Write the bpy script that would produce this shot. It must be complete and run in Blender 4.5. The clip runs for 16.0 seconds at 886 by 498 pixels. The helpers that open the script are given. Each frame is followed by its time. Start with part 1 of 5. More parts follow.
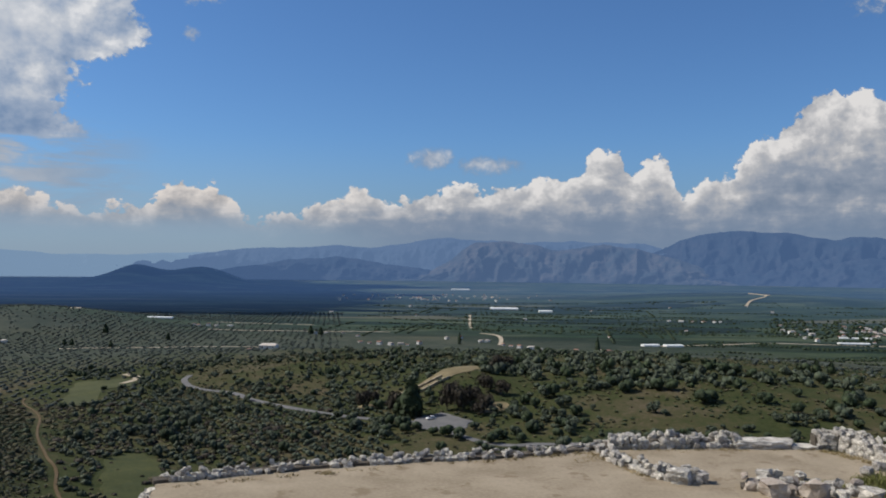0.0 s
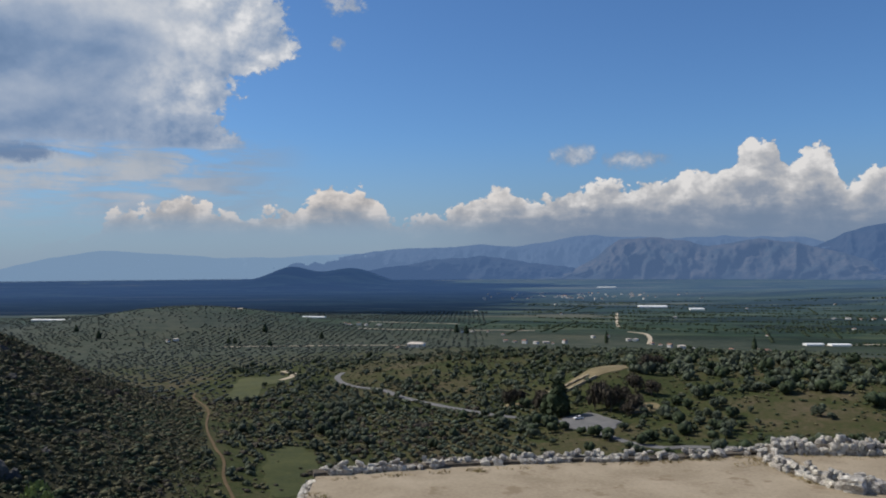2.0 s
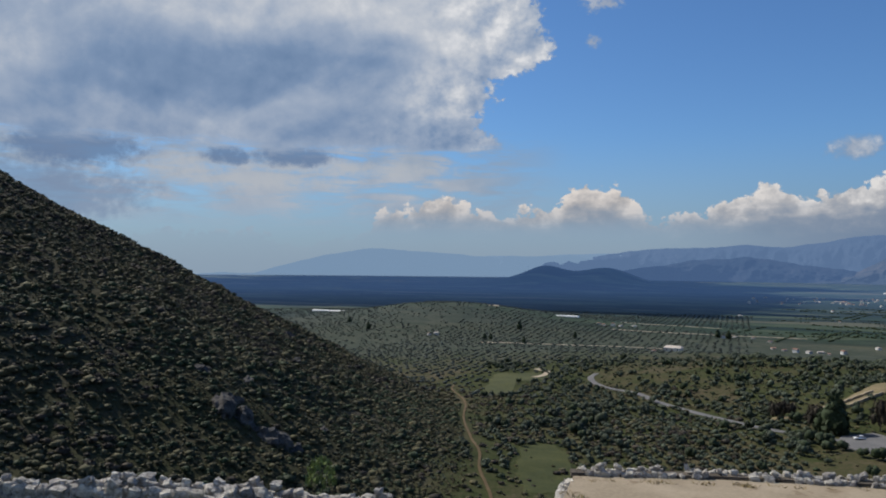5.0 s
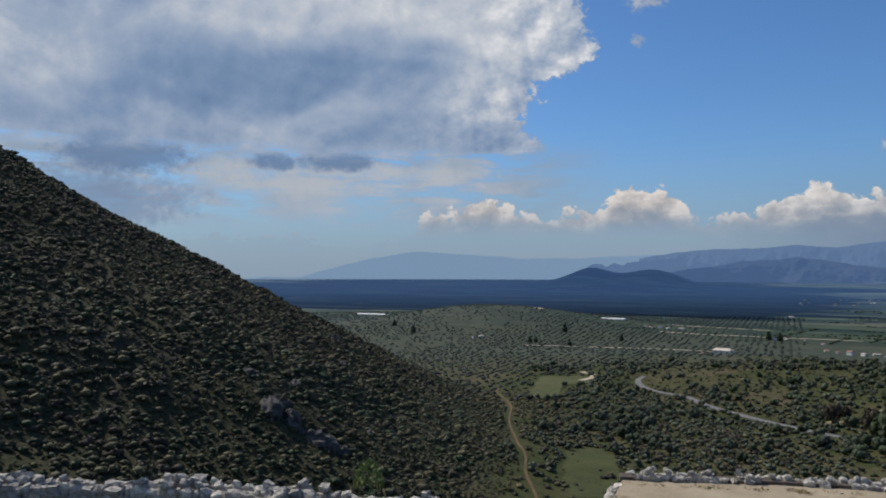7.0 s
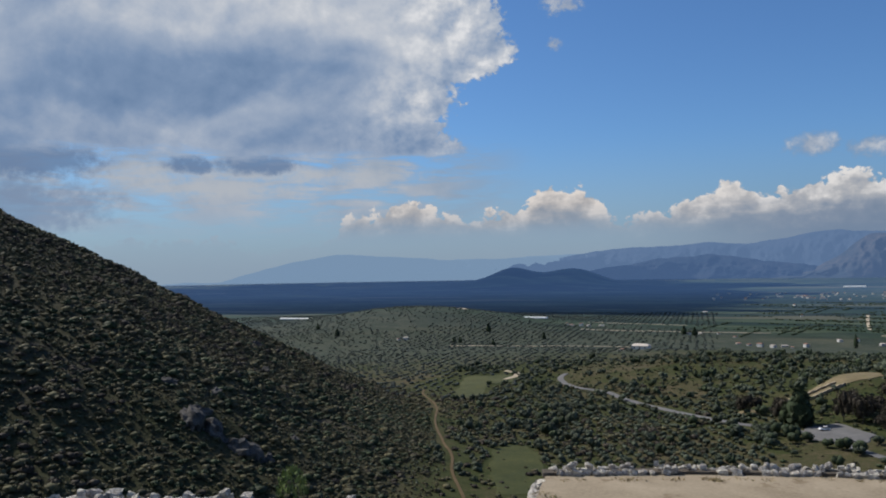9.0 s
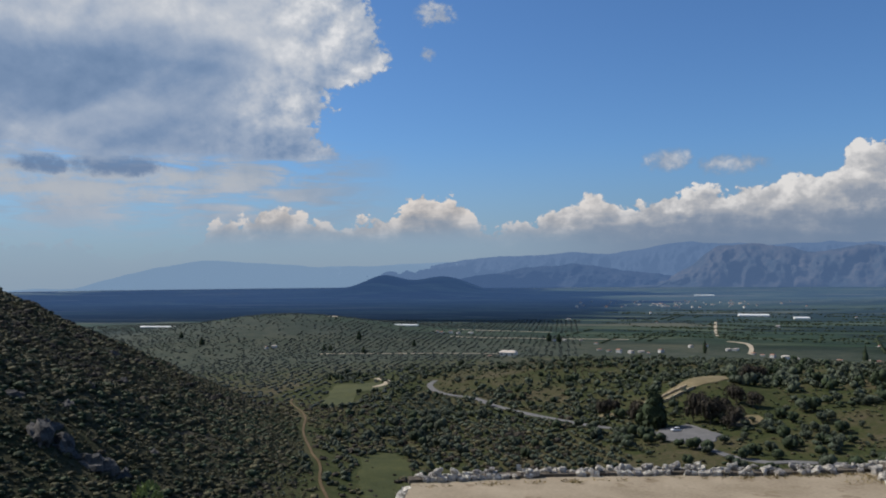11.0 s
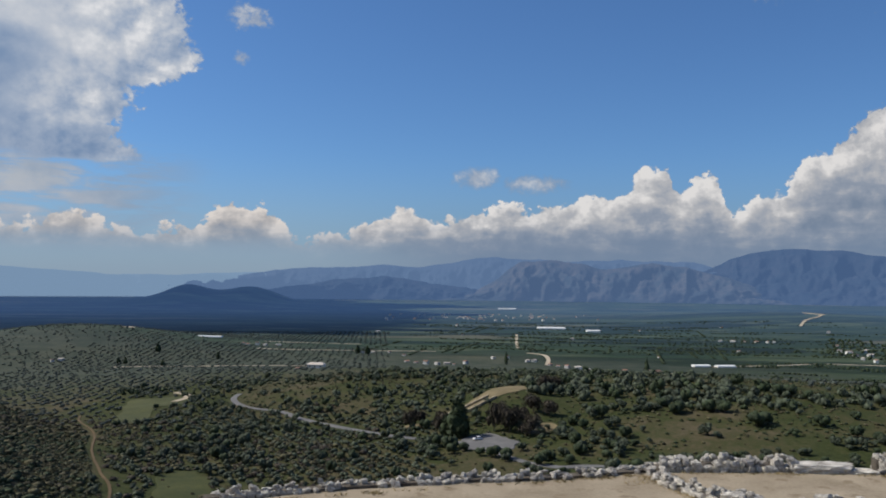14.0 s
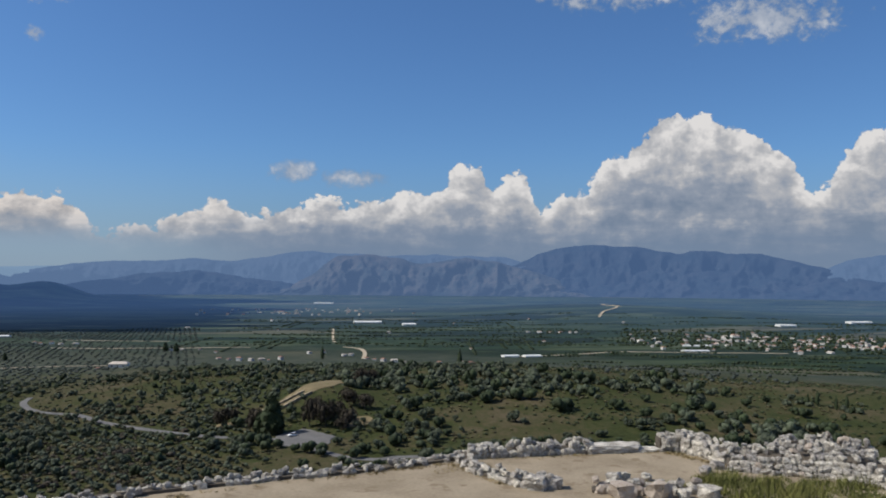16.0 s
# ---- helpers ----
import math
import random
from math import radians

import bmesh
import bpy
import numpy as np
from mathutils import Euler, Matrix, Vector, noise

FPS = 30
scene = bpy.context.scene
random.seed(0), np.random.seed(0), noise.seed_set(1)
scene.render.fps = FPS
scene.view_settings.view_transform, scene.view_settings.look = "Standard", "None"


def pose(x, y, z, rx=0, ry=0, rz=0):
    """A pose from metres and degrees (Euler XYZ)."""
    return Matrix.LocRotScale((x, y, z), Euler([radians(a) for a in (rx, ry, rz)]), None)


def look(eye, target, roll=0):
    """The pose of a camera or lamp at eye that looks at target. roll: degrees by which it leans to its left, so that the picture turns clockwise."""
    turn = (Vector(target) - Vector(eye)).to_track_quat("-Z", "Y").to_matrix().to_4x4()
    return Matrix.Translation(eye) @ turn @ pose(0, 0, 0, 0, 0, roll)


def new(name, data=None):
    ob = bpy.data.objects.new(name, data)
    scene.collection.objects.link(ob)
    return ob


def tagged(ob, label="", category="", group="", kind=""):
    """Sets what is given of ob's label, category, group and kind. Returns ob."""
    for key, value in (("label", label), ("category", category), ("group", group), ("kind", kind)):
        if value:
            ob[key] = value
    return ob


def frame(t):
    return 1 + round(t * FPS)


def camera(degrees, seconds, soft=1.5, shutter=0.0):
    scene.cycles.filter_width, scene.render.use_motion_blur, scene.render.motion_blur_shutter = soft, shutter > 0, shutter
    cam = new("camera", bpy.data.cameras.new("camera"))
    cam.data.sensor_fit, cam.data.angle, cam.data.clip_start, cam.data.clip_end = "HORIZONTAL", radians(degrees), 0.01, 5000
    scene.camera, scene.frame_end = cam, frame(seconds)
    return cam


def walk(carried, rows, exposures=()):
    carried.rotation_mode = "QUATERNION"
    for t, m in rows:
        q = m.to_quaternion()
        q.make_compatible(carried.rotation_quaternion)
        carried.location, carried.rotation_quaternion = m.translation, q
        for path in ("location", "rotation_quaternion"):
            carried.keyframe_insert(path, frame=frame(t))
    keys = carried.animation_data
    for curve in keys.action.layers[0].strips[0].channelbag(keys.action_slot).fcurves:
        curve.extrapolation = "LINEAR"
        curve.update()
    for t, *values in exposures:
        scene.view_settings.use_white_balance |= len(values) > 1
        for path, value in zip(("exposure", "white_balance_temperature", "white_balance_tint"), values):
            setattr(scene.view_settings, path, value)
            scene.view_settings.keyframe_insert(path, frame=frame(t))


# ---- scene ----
# ---- camera: stands on the upper terrace and turns, held at arm's length ----
FOV = 57.2
EYE_Z = 6.0
ARM = 0.5
# seconds, heading (clockwise from +y), pitch, lean
PAN = [
    (0.00, -0.00, 1.26, 0.66),
    (0.50, -2.17, 1.27, 0.14),
    (1.00, -4.29, 1.20, -0.34),
    (1.50, -7.19, 1.12, -0.51),
    (2.00, -10.08, 1.14, -0.25),
    (2.50, -13.21, 1.10, -0.18),
    (3.00, -16.32, 0.92, 0.00),
    (3.50, -19.10, 0.71, 0.33),
    (4.00, -21.84, 0.65, 0.39),
    (4.50, -24.73, 0.77, 0.64),
    (5.00, -27.85, 1.03, 0.60),
    (5.20, -28.87, 1.10, 0.61),
    (5.60, -30.34, 1.19, 0.61),
    (6.00, -31.14, 1.22, 0.56),
    (6.50, -31.37, 1.21, 0.41),
    (7.00, -30.95, 1.23, 0.15),
    (7.30, -30.48, 1.28, -0.06),
    (7.50, -30.10, 1.34, -0.23),
    (8.00, -29.01, 1.40, -0.48),
    (8.50, -27.31, 1.38, -0.66),
    (9.00, -25.54, 1.33, -0.90),
    (9.20, -24.79, 1.30, -0.91),
    (9.70, -22.66, 1.31, -0.84),
    (10.25, -20.07, 1.44, -0.68),
    (10.80, -17.44, 1.66, -0.51),
    (11.30, -15.18, 1.90, -0.41),
    (11.50, -14.36, 2.00, -0.40),
    (12.00, -12.49, 2.33, -0.47),
    (12.50, -10.64, 2.59, -0.44),
    (13.00, -8.62, 2.72, 0.12),
    (13.50, -6.23, 2.70, 0.41),
    (14.00, -3.26, 2.59, 0.55),
    (14.50, 0.17, 2.47, 0.45),
    (15.00, 3.74, 2.32, 0.32),
    (15.50, 6.96, 2.26, 0.39),
    (16.00, 9.58, 2.28, 0.42),
]


def way(az, el):
    a, e = radians(az), radians(el)
    return Vector((math.sin(a) * math.cos(e), math.cos(a) * math.cos(e), math.sin(e)))


def stand(az, el, lean):
    a = radians(az)
    eye = Vector((ARM * math.sin(a), ARM * math.cos(a), EYE_Z))
    return look(eye, eye + way(az, el) * 100, lean)


cam = camera(FOV, 16.0, soft=1.9)
walk(cam, [(t, stand(a, e, l)) for t, a, e, l in PAN])

# ---- light ----
SUN_AZ, SUN_EL = -85.0, 46.0
scene.view_settings.exposure = 0.0
sun = new("sun", bpy.data.lights.new("sun", "SUN"))
sun.data.energy, sun.data.angle, sun.data.color = 4.6, radians(0.5), (1.0, 0.93, 0.84)
sun.matrix_world = look(way(SUN_AZ, SUN_EL) * 200, (0, 0, 0))

world = bpy.data.worlds.new("sky")
scene.world = world
world.use_nodes = True


class Net:
    """Short names for node building."""

    def __init__(self, tree):
        self.tree = tree
        self.n, self.l = tree.nodes, tree.links

    def put(self, sock, v):
        if isinstance(v, bpy.types.NodeSocket):
            self.l.new(v, sock)
        elif isinstance(v, (tuple, list)) and len(v) == 3 and sock.type == "RGBA":
            sock.default_value = (*v, 1)
        else:
            sock.default_value = v

    def m(self, op, a, b=0.0, c=None, clamp=False):
        nd = self.n.new("ShaderNodeMath")
        nd.operation, nd.use_clamp = op, clamp
        self.put(nd.inputs[0], a)
        self.put(nd.inputs[1], b)
        if c is not None:
            self.put(nd.inputs[2], c)
        return nd.outputs[0]

    def add(self, a, b):
        return self.m("ADD", a, b)

    def sub(self, a, b):
        return self.m("SUBTRACT", a, b)

    def mul(self, a, b):
        return self.m("MULTIPLY", a, b)

    def step(self, lo, hi, v, a=0.0, b=1.0):
        nd = self.n.new("ShaderNodeMapRange")
        nd.interpolation_type = "SMOOTHSTEP"
        for s, x in zip(nd.inputs[:5], (v, lo, hi, a, b)):
            self.put(s, x)
        return nd.outputs[0]

    def vec(self, x, y, z=0.0):
        nd = self.n.new("ShaderNodeCombineXYZ")
        for s, v in zip(nd.inputs, (x, y, z)):
            self.put(s, v)
        return nd.outputs[0]

    def noise(self, v, scale, detail=6.0, rough=0.55, warp=0.0, color=False):
        nd = self.n.new("ShaderNodeTexNoise")
        self.put(nd.inputs["Vector"], v)
        for k, x in (("Scale", scale), ("Detail", detail), ("Roughness", rough), ("Distortion", warp)):
            self.put(nd.inputs[k], x)
        return nd.outputs["Color" if color else "Fac"]

    def cells(self, v, scale, smooth=0.6, feature="SMOOTH_F1"):
        nd = self.n.new("ShaderNodeTexVoronoi")
        nd.feature = feature
        self.put(nd.inputs["Vector"], v)
        self.put(nd.inputs["Scale"], scale)
        if feature == "SMOOTH_F1":
            self.put(nd.inputs["Smoothness"], smooth)
        return nd.outputs["Distance"]

    def mix(self, f, a, b, mode="MIX"):
        nd = self.n.new("ShaderNodeMix")
        nd.data_type, nd.blend_type = "RGBA", mode
        self.put(nd.inputs[0], f)
        self.put(nd.inputs[6], a)
        self.put(nd.inputs[7], b)
        return nd.outputs[2]

    def ramp(self, f, stops, ease="B_SPLINE"):
        nd = self.n.new("ShaderNodeValToRGB")
        nd.color_ramp.interpolation = ease
        e = nd.color_ramp.elements
        while len(e) < len(stops):
            e.new(0.5)
        for el, (p, v) in zip(e, sorted(stops)):
            el.position = p
            el.color = (*v, 1) if isinstance(v, tuple) else (v, v, v, 1)
        self.put(nd.inputs[0], f)
        return nd.outputs[0]


def build_sky():
    g = Net(world.node_tree)
    g.n.clear()
    out = g.n.new("ShaderNodeOutputWorld")
    sky = g.n.new("ShaderNodeTexSky")
    sky.sky_type, sky.sun_disc = "NISHITA", False
    sky.sun_elevation, sky.sun_rotation = radians(SUN_EL), radians(SUN_AZ)
    sky.altitude, sky.air_density, sky.dust_density, sky.ozone_density = 300, 1.0, 0.6, 2.5
    tc = g.n.new("ShaderNodeTexCoord").outputs["Generated"]
    sep = g.n.new("ShaderNodeSeparateXYZ")
    g.l.new(tc, sep.inputs[0])
    x, y, z = sep.outputs
    deg = 180 / math.pi
    u = g.mul(g.m("ARCTAN2", x, y), deg)          # heading
    v = g.mul(g.m("ARCSINE", z), deg)             # height above the level
    p = g.vec(u, g.mul(v, 1.15))
    up = g.vec(g.sub(u, 0.7), g.mul(g.add(v, 0.75), 1.15))   # a little towards the sun

    def billow(q):
        warp = g.noise(q, 0.35, 3, 0.5, color=True)
        q2 = g.n.new("ShaderNodeVectorMath")
        q2.operation = "MULTIPLY_ADD"
        g.put(q2.inputs[0], warp)
        q2.inputs[1].default_value = (1.6, 1.6, 0)
        g.put(q2.inputs[2], q)
        w = q2.outputs[0]
        a = g.sub(1.0, g.cells(w, 0.42, 0.5))
        b = g.sub(1.0, g.cells(w, 1.05, 0.4))
        c = g.sub(1.0, g.cells(w, 2.4, 0.3))
        f = g.noise(w, 2.6, 5, 0.6)
        coarse = g.add(g.mul(a, 0.5), g.mul(b, 0.28))
        s = g.add(coarse, g.mul(c, 0.13))
        return g.add(s, g.mul(f, 0.16)), coarse

    (b0, k0), (b1, k1) = billow(p), billow(up)
    fb0, fb1 = g.noise(p, 0.42, 9, 0.56, 0.25), g.noise(up, 0.42, 9, 0.56, 0.25)
    relief = g.add(g.mul(g.sub(fb0, fb1), 0.8), g.mul(g.sub(b0, b1), 0.45))
    soft = g.noise(p, 0.12, 8, 0.55, 0.4)
    soft1 = g.noise(up, 0.12, 8, 0.55, 0.4)

    fine0, fine1 = g.noise(p, 1.5, 8, 0.62, 0.2), g.noise(up, 1.5, 8, 0.62, 0.2)
    wide0, wide1 = g.noise(p, 0.075, 6, 0.5, 0.3), g.noise(up, 0.075, 6, 0.5, 0.3)
    streak = g.noise(g.vec(g.mul(u, 0.28), g.mul(v, 1.5)), 0.75, 7, 0.6, 0.3)
    uw, vw = g.add(u, g.mul(g.sub(soft, 0.5), 9.0)), g.add(v, g.mul(g.sub(wide1, 0.5), 7.0))

    def swell(u0, v0, a, b):
        """A soft patch, 1 in its middle and 0 outside."""
        du, dv = g.m("DIVIDE", g.sub(uw, u0), a), g.m("DIVIDE", g.sub(vw, v0), b)
        return g.step(0.0, 1.0, g.sub(1.0, g.add(g.mul(du, du), g.mul(dv, dv))))

    def blob(u0, v0, a, b, rag=1.6):
        du, dv = g.m("DIVIDE", g.sub(u, u0), a), g.m("DIVIDE", g.sub(v, v0), b)
        q = g.sub(1.0, g.add(g.mul(du, du), g.mul(dv, dv)))
        q = g.add(q, g.mul(g.sub(fine0, 0.5), 1.4 * rag))
        return g.add(q, g.mul(g.sub(b0, 0.62), rag))

    # row of heaped clouds over the ranges: height of their tops by heading
    tops = [(-60, 2), (-34, 2.2), (-31.5, 3.7), (-28, 4.7), (-25.5, 4.2), (-23.5, 3.4), (-20.5, 4.2), (-18, 5.9),
            (-15.4, 5.5), (-13.4, 3.2), (-9, 4.3), (-5.7, 6.0), (-3.6, 5.0), (-1, 5.6), (3, 6.1), (7, 6.4),
            (9.4, 6.6), (10.6, 8.3), (12.0, 8.1), (13.2, 6.8), (14.0, 8.0), (15.2, 7.9), (16.5, 5.4), (19, 6.4),
            (21.6, 8.9), (24.0, 10.9), (27.4, 11.6), (29.4, 10.6), (32.4, 9.0), (34, 6.4), (37, 9.6), (50, 7)]
    top = g.mul(g.ramp(g.m("DIVIDE", g.add(u, 60), 120), [((a + 60) / 120, t / 14) for a, t in tops], "EASE"), 14)
    ragged = g.add(g.mul(g.sub(b0, 0.60), 3.0), g.mul(g.sub(fine0, 0.5), 1.6))
    d_row = g.sub(g.add(top, ragged), v)
    a_row = g.step(0.0, 0.3, d_row)
    a_row = g.mul(a_row, g.sub(1.0, g.mul(g.step(0.0, -16.0, u), g.step(3.6, 1.4, v, 0.0, 0.75))))
    depth = g.step(0.0, 1.0, g.m("DIVIDE", d_row, g.add(0.3, g.mul(top, 0.6))))
    body = g.add(g.mul(relief, 1.5), g.mul(g.sub(fine0, fine1), 0.45))
    lit = g.add(g.sub(0.93, g.mul(depth, 0.70)), body)
    lit = g.add(lit, g.mul(g.mul(g.sub(streak, 0.5), depth), 0.9))
    lit = g.m("ADD", lit, g.mul(g.sub(soft, 0.5), 0.35), clamp=True)
    c_row = g.ramp(lit, [(0.0, (0.22, 0.285, 0.39)), (0.4, (0.33, 0.38, 0.47)), (0.72, (0.54, 0.55, 0.58)), (1.0, (0.88, 0.86, 0.85))], "LINEAR")
    south = g.step(2.0, -16.0, u)
    c_row = g.mix(g.mul(south, 0.8), c_row, (0.97, 0.91, 0.86), "MULTIPLY")
    # air between: the row pales and greys towards its foot
    foot = g.mix(south, (0.205, 0.285, 0.415), (0.325, 0.42, 0.545))
    veil = g.add(v, g.mul(g.sub(streak, 0.5), 2.2))
    c_row = g.mix(g.mul(g.step(4.9, 1.6, veil), 0.94), c_row, foot)

    # great cloud: its ragged edge by height, its flat base
    edge = [(0, -30), (7, -28), (7.8, -22.6), (9.0, -24.4), (10.3, -24.8), (11.6, -23.4), (12.7, -23.6), (13.6, -20.9),
            (15.1, -19.4), (17, -20.6), (18.7, -21.4), (21, -24), (25, -28), (40, -45)]
    eg = g.sub(g.mul(g.ramp(g.m("DIVIDE", v, 40), [(h / 40, (a + 60) / 60) for h, a in edge], "LINEAR"), 60), 60)
    d1 = g.add(g.sub(eg, u), g.add(g.mul(g.sub(b0, 0.62), 2.6), g.mul(g.sub(fine0, 0.5), 3.6)))
    base = g.add(7.7, g.mul(g.sub(wide0, 0.5), 2.0))
    d2 = g.add(g.mul(g.sub(v, base), 1.3), g.mul(g.sub(streak, 0.5), 2.4))
    a_big = g.mul(g.step(0.0, 0.9, d1), g.step(-0.3, 0.9, d2))
    rim = g.step(11.0, 0.5, d1)
    grain = g.add(0.22, g.mul(rim, 0.7))
    lb = g.add(0.62, g.mul(rim, 0.04))
    lb = g.add(lb, g.mul(body, g.mul(grain, 0.8)))
    lb = g.add(lb, g.mul(g.sub(soft, soft1), 0.55))
    lb = g.add(lb, g.mul(g.sub(wide0, wide1), 1.6))
    lb = g.add(lb, g.mul(g.sub(wide0, 0.5), 0.55))
    for amount, spot in ((-0.42, (-45, 13.2, 11, 3.6)), (-0.26, (-53, 10.0, 10, 2.6)), (-0.16, (-34, 12.3, 5, 2.2)), (0.20, (-28.5, 17.2, 8, 2.6)), (0.14, (-36, 18.6, 6, 2.0)),
                         (0.05, (-25, 14, 4, 2.6)), (-0.22, (-30, 8.9, 14, 2.0))):
        lb = g.add(lb, g.mul(swell(*spot), amount))
    lb = g.m("ADD", lb, 0.0, clamp=True)
    c_big = g.ramp(lb, [(0.0, (0.15, 0.25, 0.43)), (0.3, (0.24, 0.345, 0.53)), (0.6, (0.405, 0.49, 0.635)), (0.85, (0.65, 0.69, 0.76)), (1.0, (0.88, 0.89, 0.92))], "LINEAR")

    # thin pale sheets, a grey bank and small dark scud under the great cloud
    zone = g.mul(g.step(-18, -27, u), g.mul(g.step(1.6, 4.6, v), g.step(9.5, 7.5, v)))
    a_sheet = g.mul(zone, g.step(0.34, 0.60, streak))
    c_sheet = g.mix(g.step(0.38, 0.66, soft), (0.34, 0.43, 0.56), (0.53, 0.575, 0.65))
    band = g.m("MAXIMUM", blob(-34.5, 6.5, 9.5, 0.75, 0.9), g.m("MAXIMUM", blob(-46, 6.6, 4.5, 1.5, 0.9), blob(-41, 5.6, 8, 0.9, 0.9)))
    a_band = g.mul(g.step(0.0, 1.1, band), 0.85)
    bank = blob(-54, 4.4, 8.5, 2.6, 0.9)
    a_bank = g.mul(g.step(0.0, 0.9, bank), 0.72)
    scud = g.m("MAXIMUM", blob(-52.0, 7.3, 6.0, 1.5, 0.8), g.m("MAXIMUM", blob(-43.0, 7.2, 2.2, 0.75, 0.9), blob(-38.4, 7.3, 3.6, 0.95, 0.9)))
    a_scud = g.mul(g.step(0.0, 0.8, scud), 0.88)
    high = g.m("MAXIMUM", blob(31.5, 17.2, 6.6, 2.0, 1.7), g.m("MAXIMUM", blob(24, 19.6, 9, 1.7, 1.7), blob(-17.0, 17.9, 2.0, 1.0, 1.8)))
    high = g.m("MAXIMUM", high, g.m("MAXIMUM", blob(-17.4, 15.2, 0.7, 0.6, 1.5), blob(-1.0, 7.6, 2.1, 1.0, 1.1)))
    high = g.m("MAXIMUM", high, blob(3.4, 7.1, 3.0, 0.9, 1.1))
    a_high = g.mul(g.step(0.0, 1.0, high), 0.86)
    # elsewhere overhead: scattered heaps
    rest = g.step(0.52, 0.66, g.noise(g.vec(x, y, g.mul(z, 2.0)), 2.2, 7, 0.6))
    a_rest = g.mul(g.mul(rest, 0.2), g.m("MAXIMUM", g.step(23, 30, v), g.mul(g.step(65, 80, g.m("ABSOLUTE", u)), g.step(6, 12, v))))
    c_high = g.ramp(g.m("ADD", g.add(0.62, body), g.mul(g.sub(soft, 0.5), 0.5), clamp=True), [(0.0, (0.25, 0.32, 0.44)), (0.6, (0.46, 0.51, 0.60)), (1.0, (0.74, 0.76, 0.80))], "LINEAR")

    haze = g.mul(g.step(9.5, -0.5, v), 0.8)
    col = g.mix(south, (0.215, 0.30, 0.42), (0.295, 0.39, 0.525))
    alpha = haze
    for a, c in ((a_sheet, c_sheet), (a_bank, (0.205, 0.30, 0.47)), (a_band, (0.53, 0.57, 0.63)), (a_row, c_row), (a_scud, (0.155, 0.25, 0.43)), (a_big, c_big), (a_high, c_high), (a_rest, c_high)):
        col = g.mix(a, col, c)
        alpha = g.sub(1.0, g.mul(g.sub(1.0, alpha), g.sub(1.0, a)))
    blue = g.n.new("ShaderNodeBackground")
    g.l.new(g.mix(1.0, sky.outputs[0], (0.57, 0.84, 1.15), "MULTIPLY"), blue.inputs[0])
    blue.inputs[1].default_value = 0.092
    cloud = g.n.new("ShaderNodeBackground")
    g.l.new(col, cloud.inputs[0])
    cloud.inputs[1].default_value = 0.82
    ms = g.n.new("ShaderNodeMixShader")
    g.l.new(alpha, ms.inputs[0])
    g.l.new(blue.outputs[0], ms.inputs[1])
    g.l.new(cloud.outputs[0], ms.inputs[2])
    g.l.new(ms.outputs[0], out.inputs[0])


build_sky()

# ---- materials ----
def surface(name, dark, light, scale=1.0, fine=8.0, rough=0.9, bump=0.3, dist=0.05, island=0.0, spots=None, own=0.0):
    """A two-scale mottled surface; island / own: how much each joined piece or each object differs."""
    mt = bpy.data.materials.new(name)
    mt.use_nodes = True
    g = Net(mt.node_tree)
    bs = g.n["Principled BSDF"]
    co = g.n.new("ShaderNodeTexCoord").outputs["Object"]
    big, small = g.noise(co, scale, 5, 0.6, 0.3), g.noise(co, scale * fine, 4, 0.65)
    f = g.add(g.mul(big, 0.6), g.mul(small, 0.4))
    f = g.step(0.3, 0.7, f)
    col = g.mix(f, dark, light)
    if spots:
        thr, sc, c = spots
        col = g.mix(g.step(thr, thr + 0.08, g.noise(co, sc, 4, 0.6)), col, c)
    for amount, node, sock in ((island, "ShaderNodeNewGeometry", "Random Per Island"), (own, "ShaderNodeObjectInfo", "Random")):
        if amount:
            r = g.n.new(node).outputs[sock]
            k = g.add(1 - amount, g.mul(r, 2 * amount))
            col = g.mix(1.0, col, g.vec(k, k, g.add(g.mul(k, 0.9), 0.1)), "MULTIPLY")
    g.put(bs.inputs["Base Color"], col)
    bs.inputs["Roughness"].default_value = rough
    bs.inputs["Specular IOR Level"].default_value = 0.25
    if bump:
        b = g.n.new("ShaderNodeBump")
        b.inputs["Strength"].default_value, b.inputs["Distance"].default_value = bump, dist
        g.put(b.inputs["Height"], g.add(g.mul(small, 0.6), big))
        g.l.new(b.outputs[0], bs.inputs["Normal"])
    return mt


LIMESTONE = surface("limestone", (0.17, 0.152, 0.128), (0.74, 0.71, 0.65), 2.8, 6, 0.9, 1.0, 0.06, own=0.28, spots=(0.62, 5.0, (0.20, 0.19, 0.17)))
PINKSTONE = surface("conglomerate", (0.25, 0.205, 0.17), (0.46, 0.41, 0.36), 1.4, 9, 0.9, 0.9, 0.05, own=0.2, spots=(0.6, 4.0, (0.16, 0.14, 0.12)))
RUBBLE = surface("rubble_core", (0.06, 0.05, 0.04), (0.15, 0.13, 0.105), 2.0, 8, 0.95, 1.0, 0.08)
PLASTER = surface("weathered_concrete", (0.20, 0.162, 0.11), (0.335, 0.282, 0.206), 0.5, 18, 0.92, 0.4, 0.03, spots=(0.58, 1.1, (0.195, 0.152, 0.10)))
ASPHALT = surface("sun_bleached_asphalt", (0.10, 0.10, 0.102), (0.155, 0.155, 0.155), 0.15, 12, 0.9, 0.2, 0.02)
DUST = surface("pale_track", (0.30, 0.25, 0.18), (0.45, 0.39, 0.30), 0.1, 12, 0.95, 0.2, 0.05)
REDDUST = surface("ochre_track", (0.075, 0.052, 0.026), (0.125, 0.088, 0.046), 0.1, 12, 0.95, 0.2, 0.05)
